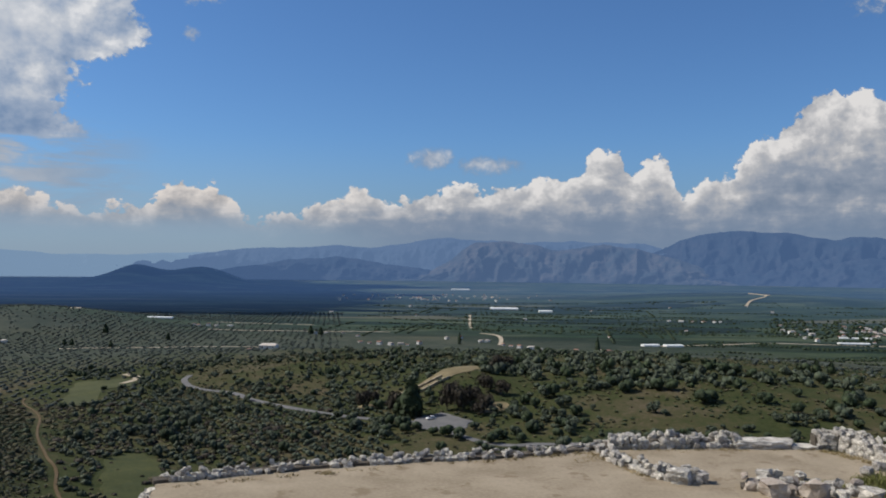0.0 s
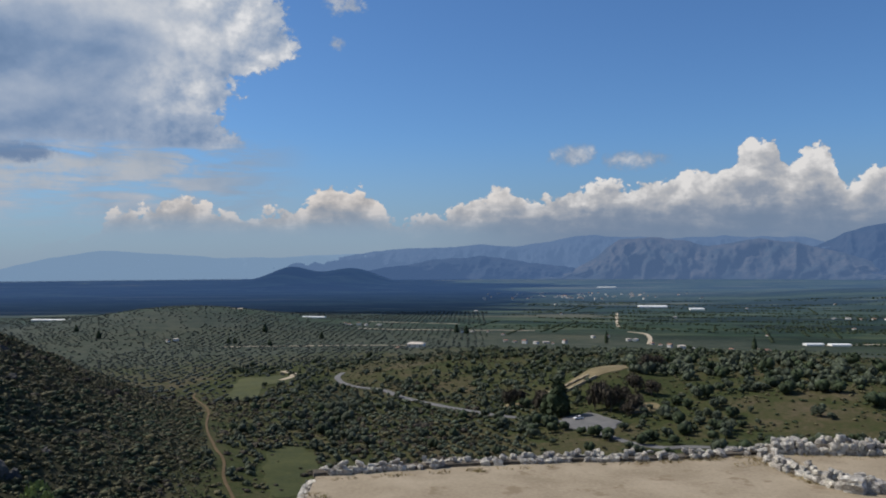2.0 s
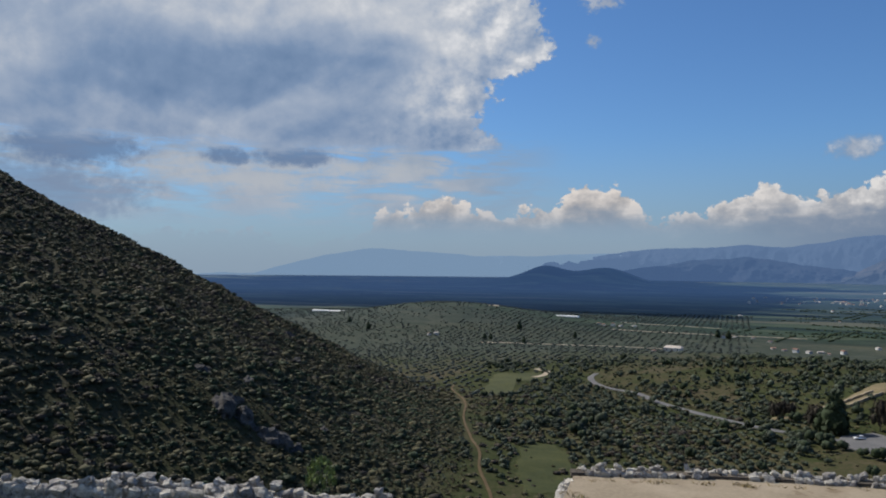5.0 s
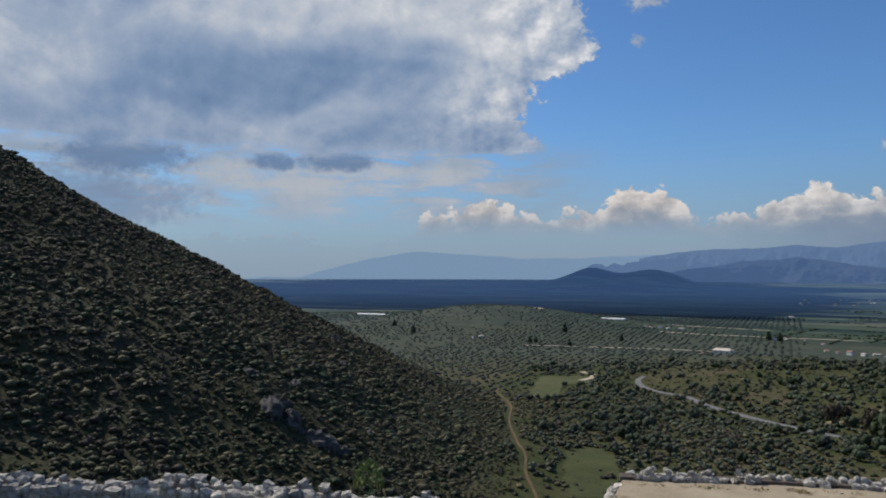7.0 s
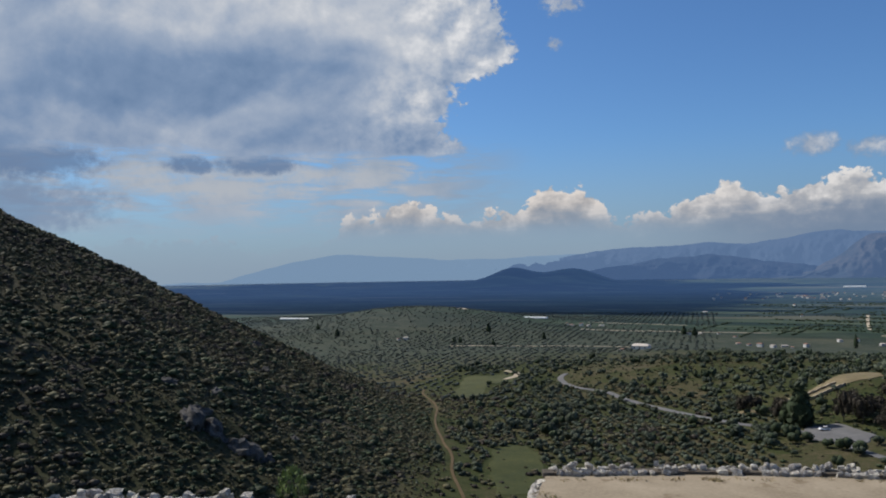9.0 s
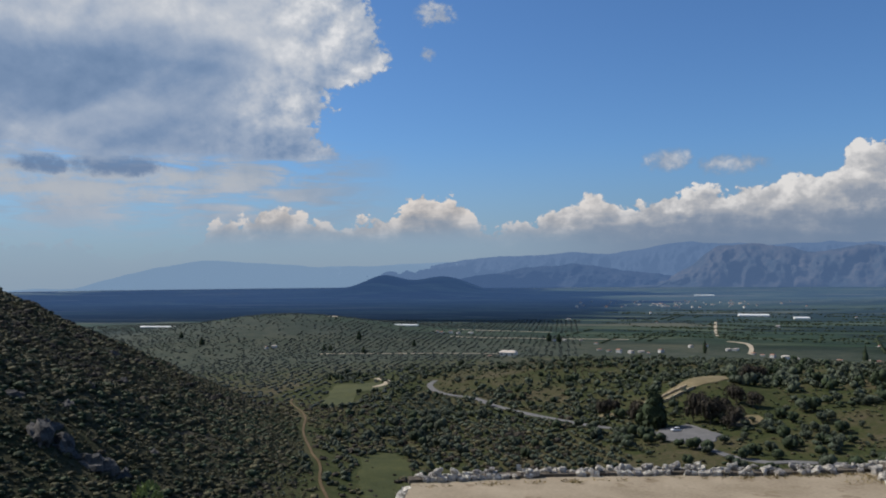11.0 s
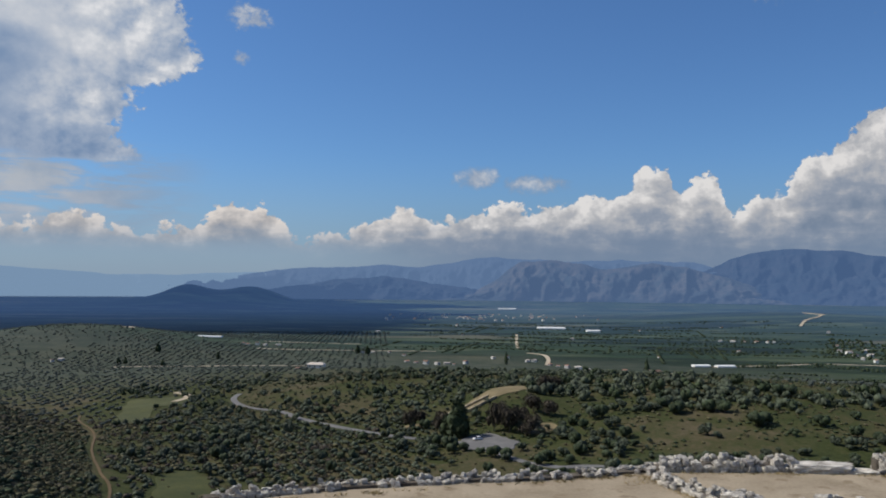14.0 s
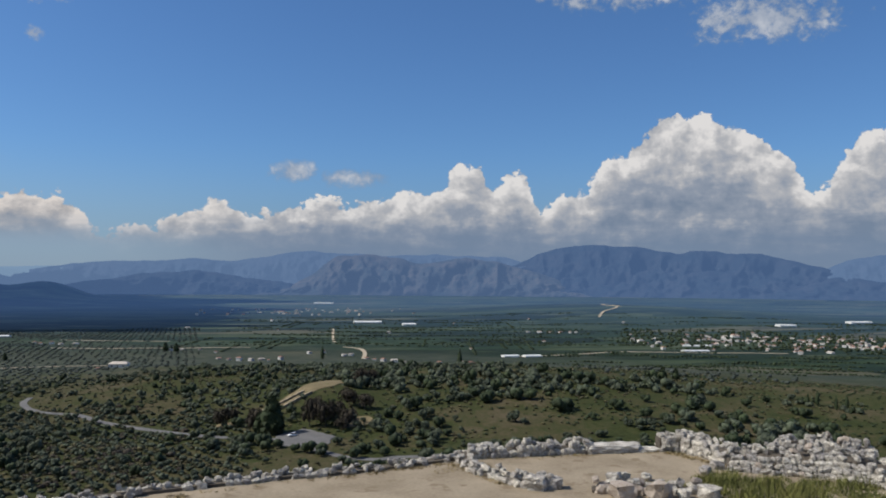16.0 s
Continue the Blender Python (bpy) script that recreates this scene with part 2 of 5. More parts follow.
LEAF_OLIVE = surface("olive_leaves", (0.030, 0.043, 0.027), (0.090, 0.108, 0.072), 0.35, 8, 0.75, 0.0, island=0.35)
# far groves: silvery leaves, with air haze mixed into the colour
LEAF_SILVER_HAZED = surface("silvery_hazed_olive_leaves", (0.036, 0.048, 0.042), (0.072, 0.086, 0.072), 0.02, 8, 0.8, 0.0, island=0.25)
LEAF_DARK = surface("dark_leaves", (0.017, 0.029, 0.014), (0.044, 0.062, 0.028), 0.4, 8, 0.75, 0.0, island=0.3)
LEAF_SCRUB = surface("scrub_leaves", (0.038, 0.041, 0.020), (0.112, 0.100, 0.054), 0.05, 8, 0.8, 0.0, island=0.4)
LEAF_GREY = surface("bare_twigs", (0.028, 0.024, 0.018), (0.070, 0.060, 0.046), 0.4, 8, 0.85, 0.0, island=0.3)
LEAF_FRESH = surface("fresh_leaves", (0.09, 0.13, 0.03), (0.20, 0.25, 0.08), 1.0, 8, 0.7, 0.0, island=0.3)
BARK = surface("bark", (0.06, 0.05, 0.04), (0.14, 0.12, 0.10), 2, 8, 0.95, 0.5, 0.03)
WHITEWASH = surface("whitewash", (0.46, 0.46, 0.45), (0.68, 0.68, 0.67), 0.2, 9, 0.85, 0.0, own=0.3)
ROOFTILE = surface("roof_tiles", (0.20, 0.11, 0.085), (0.32, 0.20, 0.15), 0.3, 9, 0.85, 0.0, own=0.35)
PALEROOF = surface("pale_roof", (0.33, 0.29, 0.26), (0.50, 0.46, 0.42), 0.3, 9, 0.85, 0.0, own=0.3)
FOIL = surface("greenhouse_foil", (0.60, 0.62, 0.62), (0.80, 0.81, 0.80), 0.1, 9, 0.4, 0.0)
CARPAINT = surface("white_car_paint", (0.72, 0.72, 0.72), (0.80, 0.80, 0.80), 1, 9, 0.25, 0.0)
GLASS = surface("dark_glass", (0.01, 0.012, 0.014), (0.02, 0.022, 0.025), 1, 4, 0.08, 0.0)
RUBBER = surface("tyre_rubber", (0.015, 0.015, 0.015), (0.03, 0.03, 0.03), 3, 8, 0.9, 0.0)
DRYGRASS = surface("dry_grass", (0.15, 0.115, 0.05), (0.32, 0.255, 0.13), 1.0, 8, 0.9, 0.0, island=0.4)
GRASS = surface("green_grass", (0.060, 0.075, 0.020), (0.19, 0.19, 0.060), 0.8, 8, 0.8, 0.0, island=0.4)
CLIFF = surface("grey_crag", (0.030, 0.030, 0.030), (0.13, 0.125, 0.12), 0.25, 9, 0.95, 1.0, 0.6)
CLOUD = surface("cloud", (0.8, 0.8, 0.8), (0.85, 0.85, 0.85), 0.003, 5, 1.0, 0.0)
WATER = surface("sea_water", (0.03, 0.06, 0.09), (0.035, 0.07, 0.10), 0.01, 9, 0.2, 0.0)


def ground_material(far=False):
    """Grass and bare earth near by, olive floor on the slopes, field strips on the plain."""
    mt = bpy.data.materials.new("open_ground" if not far else "far_plain_haze_glow")
    mt.use_nodes = True
    g = Net(mt.node_tree)
    bs = g.n["Principled BSDF"]
    co = g.n.new("ShaderNodeTexCoord").outputs["Object"]
    sep = g.n.new("ShaderNodeSeparateXYZ")
    g.l.new(co, sep.inputs[0])
    x, y, z = sep.outputs
    n1, n2, n3 = g.noise(co, 0.012, 5, 0.6, 0.5), g.noise(co, 0.06, 5, 0.65), g.noise(co, 0.5, 4, 0.7)
    f = g.add(g.add(g.mul(n1, 0.36), g.mul(n2, 0.34)), g.mul(n3, 0.3))
    n4 = g.noise(co, 1.7, 3, 0.7)
    f4 = g.add(f, g.mul(g.sub(n4, 0.5), 0.16))
    slope = g.ramp(f4, [(0.38, (0.020, 0.027, 0.010)), (0.46, (0.037, 0.047, 0.016)), (0.53, (0.056, 0.054, 0.025)), (0.61, (0.096, 0.078, 0.050))], "LINEAR")
    # the plain: long strips of groves and fields
    ps = g.vec(g.add(g.mul(x, 0.9), g.mul(y, 0.25)), g.sub(g.mul(y, 3.2), g.mul(x, 0.5)))
    fld = g.n.new("ShaderNodeTexVoronoi")
    fld.feature = "F1"
    g.put(fld.inputs["Vector"], ps)
    fld.inputs["Scale"].default_value = 0.0042
    fs = g.n.new("ShaderNodeSeparateColor")
    g.l.new(fld.outputs["Color"], fs.inputs[0])
    strip = g.noise(g.vec(g.mul(x, 0.3), y), 0.022, 6, 0.68)
    plain = g.ramp(fs.outputs[0], [(0.0, (0.012, 0.022, 0.016)), (0.35, (0.018, 0.033, 0.020)), (0.7, (0.028, 0.048, 0.026)), (0.9, (0.046, 0.064, 0.034)), (1.0, (0.085, 0.085, 0.056))], "LINEAR")
    plain = g.mix(g.mul(g.step(0.54, 0.66, strip), 0.75), plain, (0.085, 0.102, 0.062))
    plain = g.mix(g.mul(g.step(0.50, 0.38, strip), 0.8), plain, (0.010, 0.022, 0.018))
    r = g.m("SQRT", g.add(g.mul(x, x), g.mul(y, y)))
    # floor of the distant groves, greyed and blued in place of air haze
    grove = g.mix(g.step(0.4, 0.65, n2), (0.038, 0.050, 0.038), (0.062, 0.070, 0.052))
    wide = g.add(r, g.mul(g.sub(n1, 0.5), 300))
    col = g.mix(g.step(520, 720, wide), slope, grove)
    col = g.mix(g.step(760, 1000, g.add(wide, g.mul(x, 0.35))), col, plain)
    # bare dry mountain side: dark soil and stones under the scrub
    dx, dy = g.add(x, 495.0), g.sub(y, 107.0)
    rho = g.m("SQRT", g.add(g.mul(dx, dx), g.mul(dy, dy)))
    soil = g.ramp(f4, [(0.40, (0.032, 0.036, 0.016)), (0.5, (0.044, 0.043, 0.023)), (0.6, (0.072, 0.064, 0.046))], "LINEAR")
    col = g.mix(g.step(410, 370, rho), col, soil)
    g.put(bs.inputs["Base Color"], col)
    bs.inputs["Roughness"].default_value = 0.95
    bs.inputs["Specular IOR Level"].default_value = 0.1
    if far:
        # kilometres of air haze on the plain's end: blue emission painted by distance
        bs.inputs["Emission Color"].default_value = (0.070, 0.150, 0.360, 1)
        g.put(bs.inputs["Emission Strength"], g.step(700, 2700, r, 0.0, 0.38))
    b = g.n.new("ShaderNodeBump")
    b.inputs["Strength"].default_value, b.inputs["Distance"].default_value = 0.6, 0.8
    g.put(b.inputs["Height"], g.add(n3, n2))
    g.l.new(b.outputs[0], bs.inputs["Normal"])
    return mt


def haze_glow_material(name, low, high, glow, amount):
    """Far ranges as a backdrop: many kilometres of air haze painted in as blue emission."""
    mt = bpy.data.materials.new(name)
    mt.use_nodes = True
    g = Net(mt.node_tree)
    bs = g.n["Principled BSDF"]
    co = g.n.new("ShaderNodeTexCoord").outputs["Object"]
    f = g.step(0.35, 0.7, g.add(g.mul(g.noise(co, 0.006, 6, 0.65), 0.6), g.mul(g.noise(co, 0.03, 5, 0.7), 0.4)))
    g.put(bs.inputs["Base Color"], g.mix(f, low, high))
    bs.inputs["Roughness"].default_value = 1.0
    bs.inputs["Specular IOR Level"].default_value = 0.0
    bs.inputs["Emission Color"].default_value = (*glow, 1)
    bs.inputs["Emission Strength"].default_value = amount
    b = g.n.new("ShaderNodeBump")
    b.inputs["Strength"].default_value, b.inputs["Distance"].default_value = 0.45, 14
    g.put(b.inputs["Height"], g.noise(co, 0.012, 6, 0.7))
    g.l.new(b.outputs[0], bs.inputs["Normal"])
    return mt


GROUND = ground_material()
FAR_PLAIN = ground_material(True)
RANGE_NEAR = haze_glow_material("near_range_haze_glow", (0.016, 0.024, 0.030), (0.055, 0.050, 0.048), (0.098, 0.168, 0.315), 0.66)
RANGE_PALE = haze_glow_material("pale_range_haze_glow", (0.010, 0.016, 0.025), (0.020, 0.024, 0.032), (0.13, 0.215, 0.38), 0.76)
RANGE_MID = haze_glow_material("middle_range_haze_glow", (0.010, 0.016, 0.022), (0.022, 0.025, 0.030), (0.088, 0.162, 0.325), 0.66)
RANGE_FAR = haze_glow_material("far_range_haze_glow", (0.008, 0.012, 0.018), (0.012, 0.016, 0.022), (0.20, 0.305, 0.45), 0.92)

# ---- mesh helpers ----
rng = np.random.default_rng(7)


def mesh_of(name, verts, faces, material, smooth=False):
    me = bpy.data.meshes.new(name)
    me.from_pydata(np.asarray(verts, float).tolist() if not isinstance(verts, list) else verts, [], np.asarray(faces).tolist() if not isinstance(faces, list) else faces)
    me.materials.append(material)
    if smooth:
        me.polygons.foreach_set("use_smooth", [True] * len(me.polygons))
    me.update()
    return me


def thing(name, label, category, group="", kind="", at=(0, 0, 0), turn=0.0):
    ob = new(name)
    ob.empty_display_size = 0.2
    ob.matrix_basis = pose(*at, 0, 0, turn)
    return tagged(ob, label, category, group, kind)


def part(name, bm, material, parent, label=""):
    me = bm
    if isinstance(bm, bmesh.types.BMesh):
        me = bpy.data.meshes.new(name)
        bm.to_mesh(me)
        bm.free()
        me.materials.append(material)
    ob = new(name, me)
    ob.parent = parent
    return tagged(ob, label)


# ---- the lie of the land ----
def sstep(a, b, v):
    t = np.clip((v - a) / (b - a), 0, 1)
    return t * t * (3 - 2 * t)


def lattice(ix, iy, seed):
    h = np.sin(ix * 127.1 + iy * 311.7 + seed * 74.7) * 43758.5453
    return h - np.floor(h)


def vnoise(x, y, size, seed=0, octaves=4):
    out, amp, tot = 0.0, 1.0, 0.0
    x, y = np.asarray(x, float) / size, np.asarray(y, float) / size
    for o in range(octaves):
        ix, iy = np.floor(x), np.floor(y)
        fx, fy = x - ix, y - iy
        fx, fy = fx * fx * (3 - 2 * fx), fy * fy * (3 - 2 * fy)
        s = seed + 13 * o
        v = (lattice(ix, iy, s) * (1 - fx) + lattice(ix + 1, iy, s) * fx) * (1 - fy) + (lattice(ix, iy + 1, s) * (1 - fx) + lattice(ix + 1, iy + 1, s) * fx) * fy
        out, tot = out + amp * (v - 0.5), tot + amp * 0.5
        amp, x, y = amp * 0.5, x * 2.03 + 17.3, y * 2.03 - 9.1
    return out / tot


HILLS = [  # centre x, y, height, half width along x, half width along y
    (19, 545, 12, 120, 75), (135, 435, 14, 90, 75), (262, 560, 7, 90, 80), (330, 385, 12, 70, 70),
    (9, 432, 7, 20, 26), (-491, 939, 21, 95, 110), (-510, 960, 5, 230, 150),
    (-1022, 2712, 37, 56, 90), (-815, 2785, 40, 80, 100), (-925, 2745, 31, 215, 170), (-1130, 2690, 12, 120, 130),
    (720, 1900, 22, 260, 300), (-120, 620, 6, 110, 70),
]


def land(x, y):
    x, y = np.asarray(x, float), np.asarray(y, float)
    r = np.hypot(x, y)
    z = -64 - 6 * sstep(300, 800, r)
    for cx, cy, h, sx, sy in HILLS:
        z = z + h * np.exp(-0.5 * (((x - cx) / sx) ** 2 + ((y - cy) / sy) ** 2))
    z = z + 1.6 * vnoise(x, y, 70, 3) * (1 - sstep(700, 1200, r))
    # bare mountain across the ravine
    rho = np.hypot(x + 495, y - 107)
    ridge = 153 - 0.56 * rho + 7 * vnoise(x, y, 90, 5) + 2.0 * vnoise(x, y, 18, 6, 3)
    k = 9.0
    d = np.clip((ridge - z) / k, -30, 30)
    z = z + k * np.log1p(np.exp(d))
    # the citadel's own hill
    z = z + (61 + vnoise(x, y, 25, 8) * 2) * (1 - sstep(20, 165, r)) * (r < 170)
    z = z + 7.4 * (1 - sstep(2.5, 11, r))
    return z


def build_ground():
    # one sheet, fine near by and coarse far off
    radii = np.concatenate([np.linspace(0.5, 30, 18), np.linspace(36, 180, 26), np.linspace(186, 720, 150), np.geomspace(728, 4985, 150)])
    az = np.concatenate([np.linspace(-72, 56, 470), np.linspace(58, 286, 115)])
    R, A = np.meshgrid(radii, np.radians(az), indexing="ij")
    X, Y = R * np.sin(A), R * np.cos(A)
    Z = land(X, Y)
    m, n = R.shape
    v = np.stack([X, Y, Z], -1).reshape(-1, 3)
    i, j = np.meshgrid(np.arange(m - 1), np.arange(n), indexing="ij")
    a, b = i * n + j, i * n + (j + 1) % n
    f = np.stack([a, b, b + n, a + n], -1).reshape(-1, 4)
    v = np.vstack([v, [[0, 0, float(land(0.0, 0.0))]]])
    cap = [[len(v) - 1, (q + 1) % n, q] for q in range(n)]
    me = bpy.data.meshes.new("ground")
    me.from_pydata(v.tolist(), [], f.tolist() + cap)
    me.materials.append(GROUND)
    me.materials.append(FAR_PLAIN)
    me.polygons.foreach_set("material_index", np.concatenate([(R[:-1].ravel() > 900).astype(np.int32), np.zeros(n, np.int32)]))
    me.polygons.foreach_set("use_smooth", [True] * len(me.polygons))
    me.update()
    tagged(new("ground", me), "green and brown valley floor and hill slopes", "ground", kind="structure")


build_ground()


def mountain_range(label, az0, az1, foot, crest, profile, material, seed, rough=1.0):
    """A range: slopes from its foot to a crest whose height in degrees over the level is profile(az)."""
    n, m = int((az1 - az0) * 11), 32
    az = np.linspace(az0, az1, n)
    s = np.linspace(0, 1, m)
    S, A = np.meshgrid(s, az, indexing="ij")
    bend = A * 60 + 25 * vnoise(A * 60, S * 120, 60, seed + 7)
    spur = 1 - 2 * np.abs(vnoise(bend, S * 150, 95, seed, 5))
    gully = vnoise(bend, S * 130, 22, seed + 4, 4)
    arch = np.sin(S * np.pi) ** 0.8
    R = foot + (crest - foot) * S - 90 * spur * arch
    crag = 0.26 * vnoise(az * 10, az * 0, 24, seed + 1, 2) + 0.10 * vnoise(az * 10, az * 0, 6, seed + 2, 4)
    top = crest * np.tan(np.radians(profile(az) + rough * crag)) + EYE_Z
    base = -70.5
    lift = S ** 1.15 + (0.15 * spur + 0.03 * gully) * arch
    Z = base + (np.maximum(top, base + 1)[None, :] - base) * lift
    X, Y = R * np.sin(np.radians(A)), R * np.cos(np.radians(A))
    v = np.stack([X, Y, Z], -1).reshape(-1, 3)
    i, j = np.meshgrid(np.arange(m - 1), np.arange(n - 1), indexing="ij")
    a = i * n + j
    f = np.stack([a, a + 1, a + n + 1, a + n], -1).reshape(-1, 4)
    me = mesh_of("mountain_range", v, f, material, True)
    tagged(new("mountain_range", me), label, "mountains", kind="structure")


def skyline(*pts):
    a, e = zip(*pts)

    def f(az):
        q = np.interp(az, a, e)
        return 0.5 * q + 0.25 * (np.interp(az - 0.7, a, e) + np.interp(az + 0.7, a, e))
    return f


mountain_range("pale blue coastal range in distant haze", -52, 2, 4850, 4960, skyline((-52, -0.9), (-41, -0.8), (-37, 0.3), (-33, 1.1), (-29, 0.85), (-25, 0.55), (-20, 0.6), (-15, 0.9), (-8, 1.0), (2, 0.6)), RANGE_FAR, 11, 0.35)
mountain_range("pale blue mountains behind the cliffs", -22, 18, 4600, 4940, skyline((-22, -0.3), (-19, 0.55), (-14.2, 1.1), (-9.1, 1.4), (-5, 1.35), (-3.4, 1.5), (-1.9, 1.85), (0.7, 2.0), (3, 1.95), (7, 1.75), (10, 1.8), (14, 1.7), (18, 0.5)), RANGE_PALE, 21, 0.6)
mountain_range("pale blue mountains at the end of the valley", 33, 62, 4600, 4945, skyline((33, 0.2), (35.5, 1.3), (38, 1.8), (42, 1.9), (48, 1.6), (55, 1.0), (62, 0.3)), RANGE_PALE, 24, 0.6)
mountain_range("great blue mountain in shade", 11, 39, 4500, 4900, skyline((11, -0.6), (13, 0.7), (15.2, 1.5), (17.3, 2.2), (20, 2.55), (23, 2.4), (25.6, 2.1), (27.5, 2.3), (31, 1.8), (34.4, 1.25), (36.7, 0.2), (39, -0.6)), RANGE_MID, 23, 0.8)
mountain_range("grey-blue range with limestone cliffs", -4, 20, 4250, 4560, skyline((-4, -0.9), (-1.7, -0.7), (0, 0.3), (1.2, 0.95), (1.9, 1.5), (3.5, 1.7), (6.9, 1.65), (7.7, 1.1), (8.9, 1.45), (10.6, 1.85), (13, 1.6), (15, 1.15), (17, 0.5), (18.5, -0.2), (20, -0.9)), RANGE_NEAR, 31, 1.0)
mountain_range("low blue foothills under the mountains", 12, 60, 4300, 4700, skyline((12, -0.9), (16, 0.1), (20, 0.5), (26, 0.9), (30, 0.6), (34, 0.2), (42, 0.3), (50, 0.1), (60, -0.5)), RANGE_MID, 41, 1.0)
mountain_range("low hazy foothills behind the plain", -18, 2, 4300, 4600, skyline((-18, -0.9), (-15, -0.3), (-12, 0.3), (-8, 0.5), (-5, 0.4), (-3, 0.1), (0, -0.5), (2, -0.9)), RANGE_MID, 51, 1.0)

_a = np.radians(np.linspace(-52, -24, 40))
_v = np.vstack([np.stack([q * np.sin(_a), q * np.cos(_a), np.full(40, -69.3)], 1) for q in (4620, 4985)])
tagged(new("water", mesh_of("water", _v, [[k, k + 1, 41 + k, 40 + k] for k in range(39)], WATER)), "thin bright strip of sea at the end of the plain", "sea", kind="structure")

# ---- terrace: concrete floor and dry-stone ruin walls ----
def floor_slab():
    edge = [(-7.75, 22.75), (-4.0, 24.45), (-0.5, 25.6), (2.1, 26.2), (4.5, 27.2), (5.6, 28.0), (12.4, 28.3), (14.3, 26.2), (20.5, 21.0), (22, 13), (12, 9.5), (2, 9), (-5.6, 13.0)]
    bm = bmesh.new()
    top = [bm.verts.new((x, y, 0.0)) for x, y in edge]
    bot = [bm.verts.new((x * 1.02, y * 1.01, -5.5)) for x, y in edge]
    bm.faces.new(top[::-1])
    for i in range(len(edge)):
        j = (i + 1) % len(edge)
        bm.faces.new((top[i], top[j], bot[j], bot[i]))
    bmesh.ops.recalc_face_normals(bm, faces=bm.faces)
    bmesh.ops.triangulate(bm, faces=[f for f in bm.faces if len(f.verts) > 4])
    me = bpy.data.meshes.new("floor")
    bm.to_mesh(me)
    bm.free()
    me.materials.append(PLASTER)
    tagged(new("floor", me), "weathered beige concrete terrace floor", "floor", kind="structure")


floor_slab()


def stone_mesh(seed, material, squarish=0.5, cuts=1, chip=0.12):
    """A worn block about one metre across: a cut cube pulled towards a ball, with chipped corners."""
    r = random.Random(seed)
    bm = bmesh.new()
    bmesh.ops.create_cube(bm, size=1.0)
    bmesh.ops.subdivide_edges(bm, edges=bm.edges, cuts=cuts, use_grid_fill=True)
    skew = [r.uniform(-0.16, 0.16) for _ in range(4)]
    for v in bm.verts:
        c = v.co
        ball = c.normalized() * 0.56
        v.co = c * squarish + ball * (1 - squarish)
        v.co.x += skew[0] * c.y + skew[1] * c.z + r.uniform(-chip, chip)
        v.co.y += skew[2] * c.z + r.uniform(-chip, chip)
        v.co.z += skew[3] * c.x + r.uniform(-chip, chip)
    bmesh.ops.triangulate(bm, faces=bm.faces)
    me = bpy.data.meshes.new("stone")
    bm.to_mesh(me)
    bm.free()
    me.materials.append(material)
    return me


STONES = [stone_mesh(100 + i, LIMESTONE, 0.32 + 0.07 * (i % 6)) for i in range(14)]
PINKS = [stone_mesh(200 + i, PINKSTONE, 0.42) for i in range(5)]
SLABS = [stone_mesh(300 + i, LIMESTONE, 0.74, 4, 0.06) for i in range(3)]


def along(path, s):
    for (x0, y0), (x1, y1) in zip(path, path[1:]):
        d = math.hypot(x1 - x0, y1 - y0)
        if s <= d or (x1, y1) == path[-1]:
            k = s / d
            return x0 + (x1 - x0) * k, y0 + (y1 - y0) * k, math.degrees(math.atan2(y1 - y0, x1 - x0))
        s -= d
    return None


def length(path):
    return sum(math.hypot(b[0] - a[0], b[1] - a[1]) for a, b in zip(path, path[1:]))


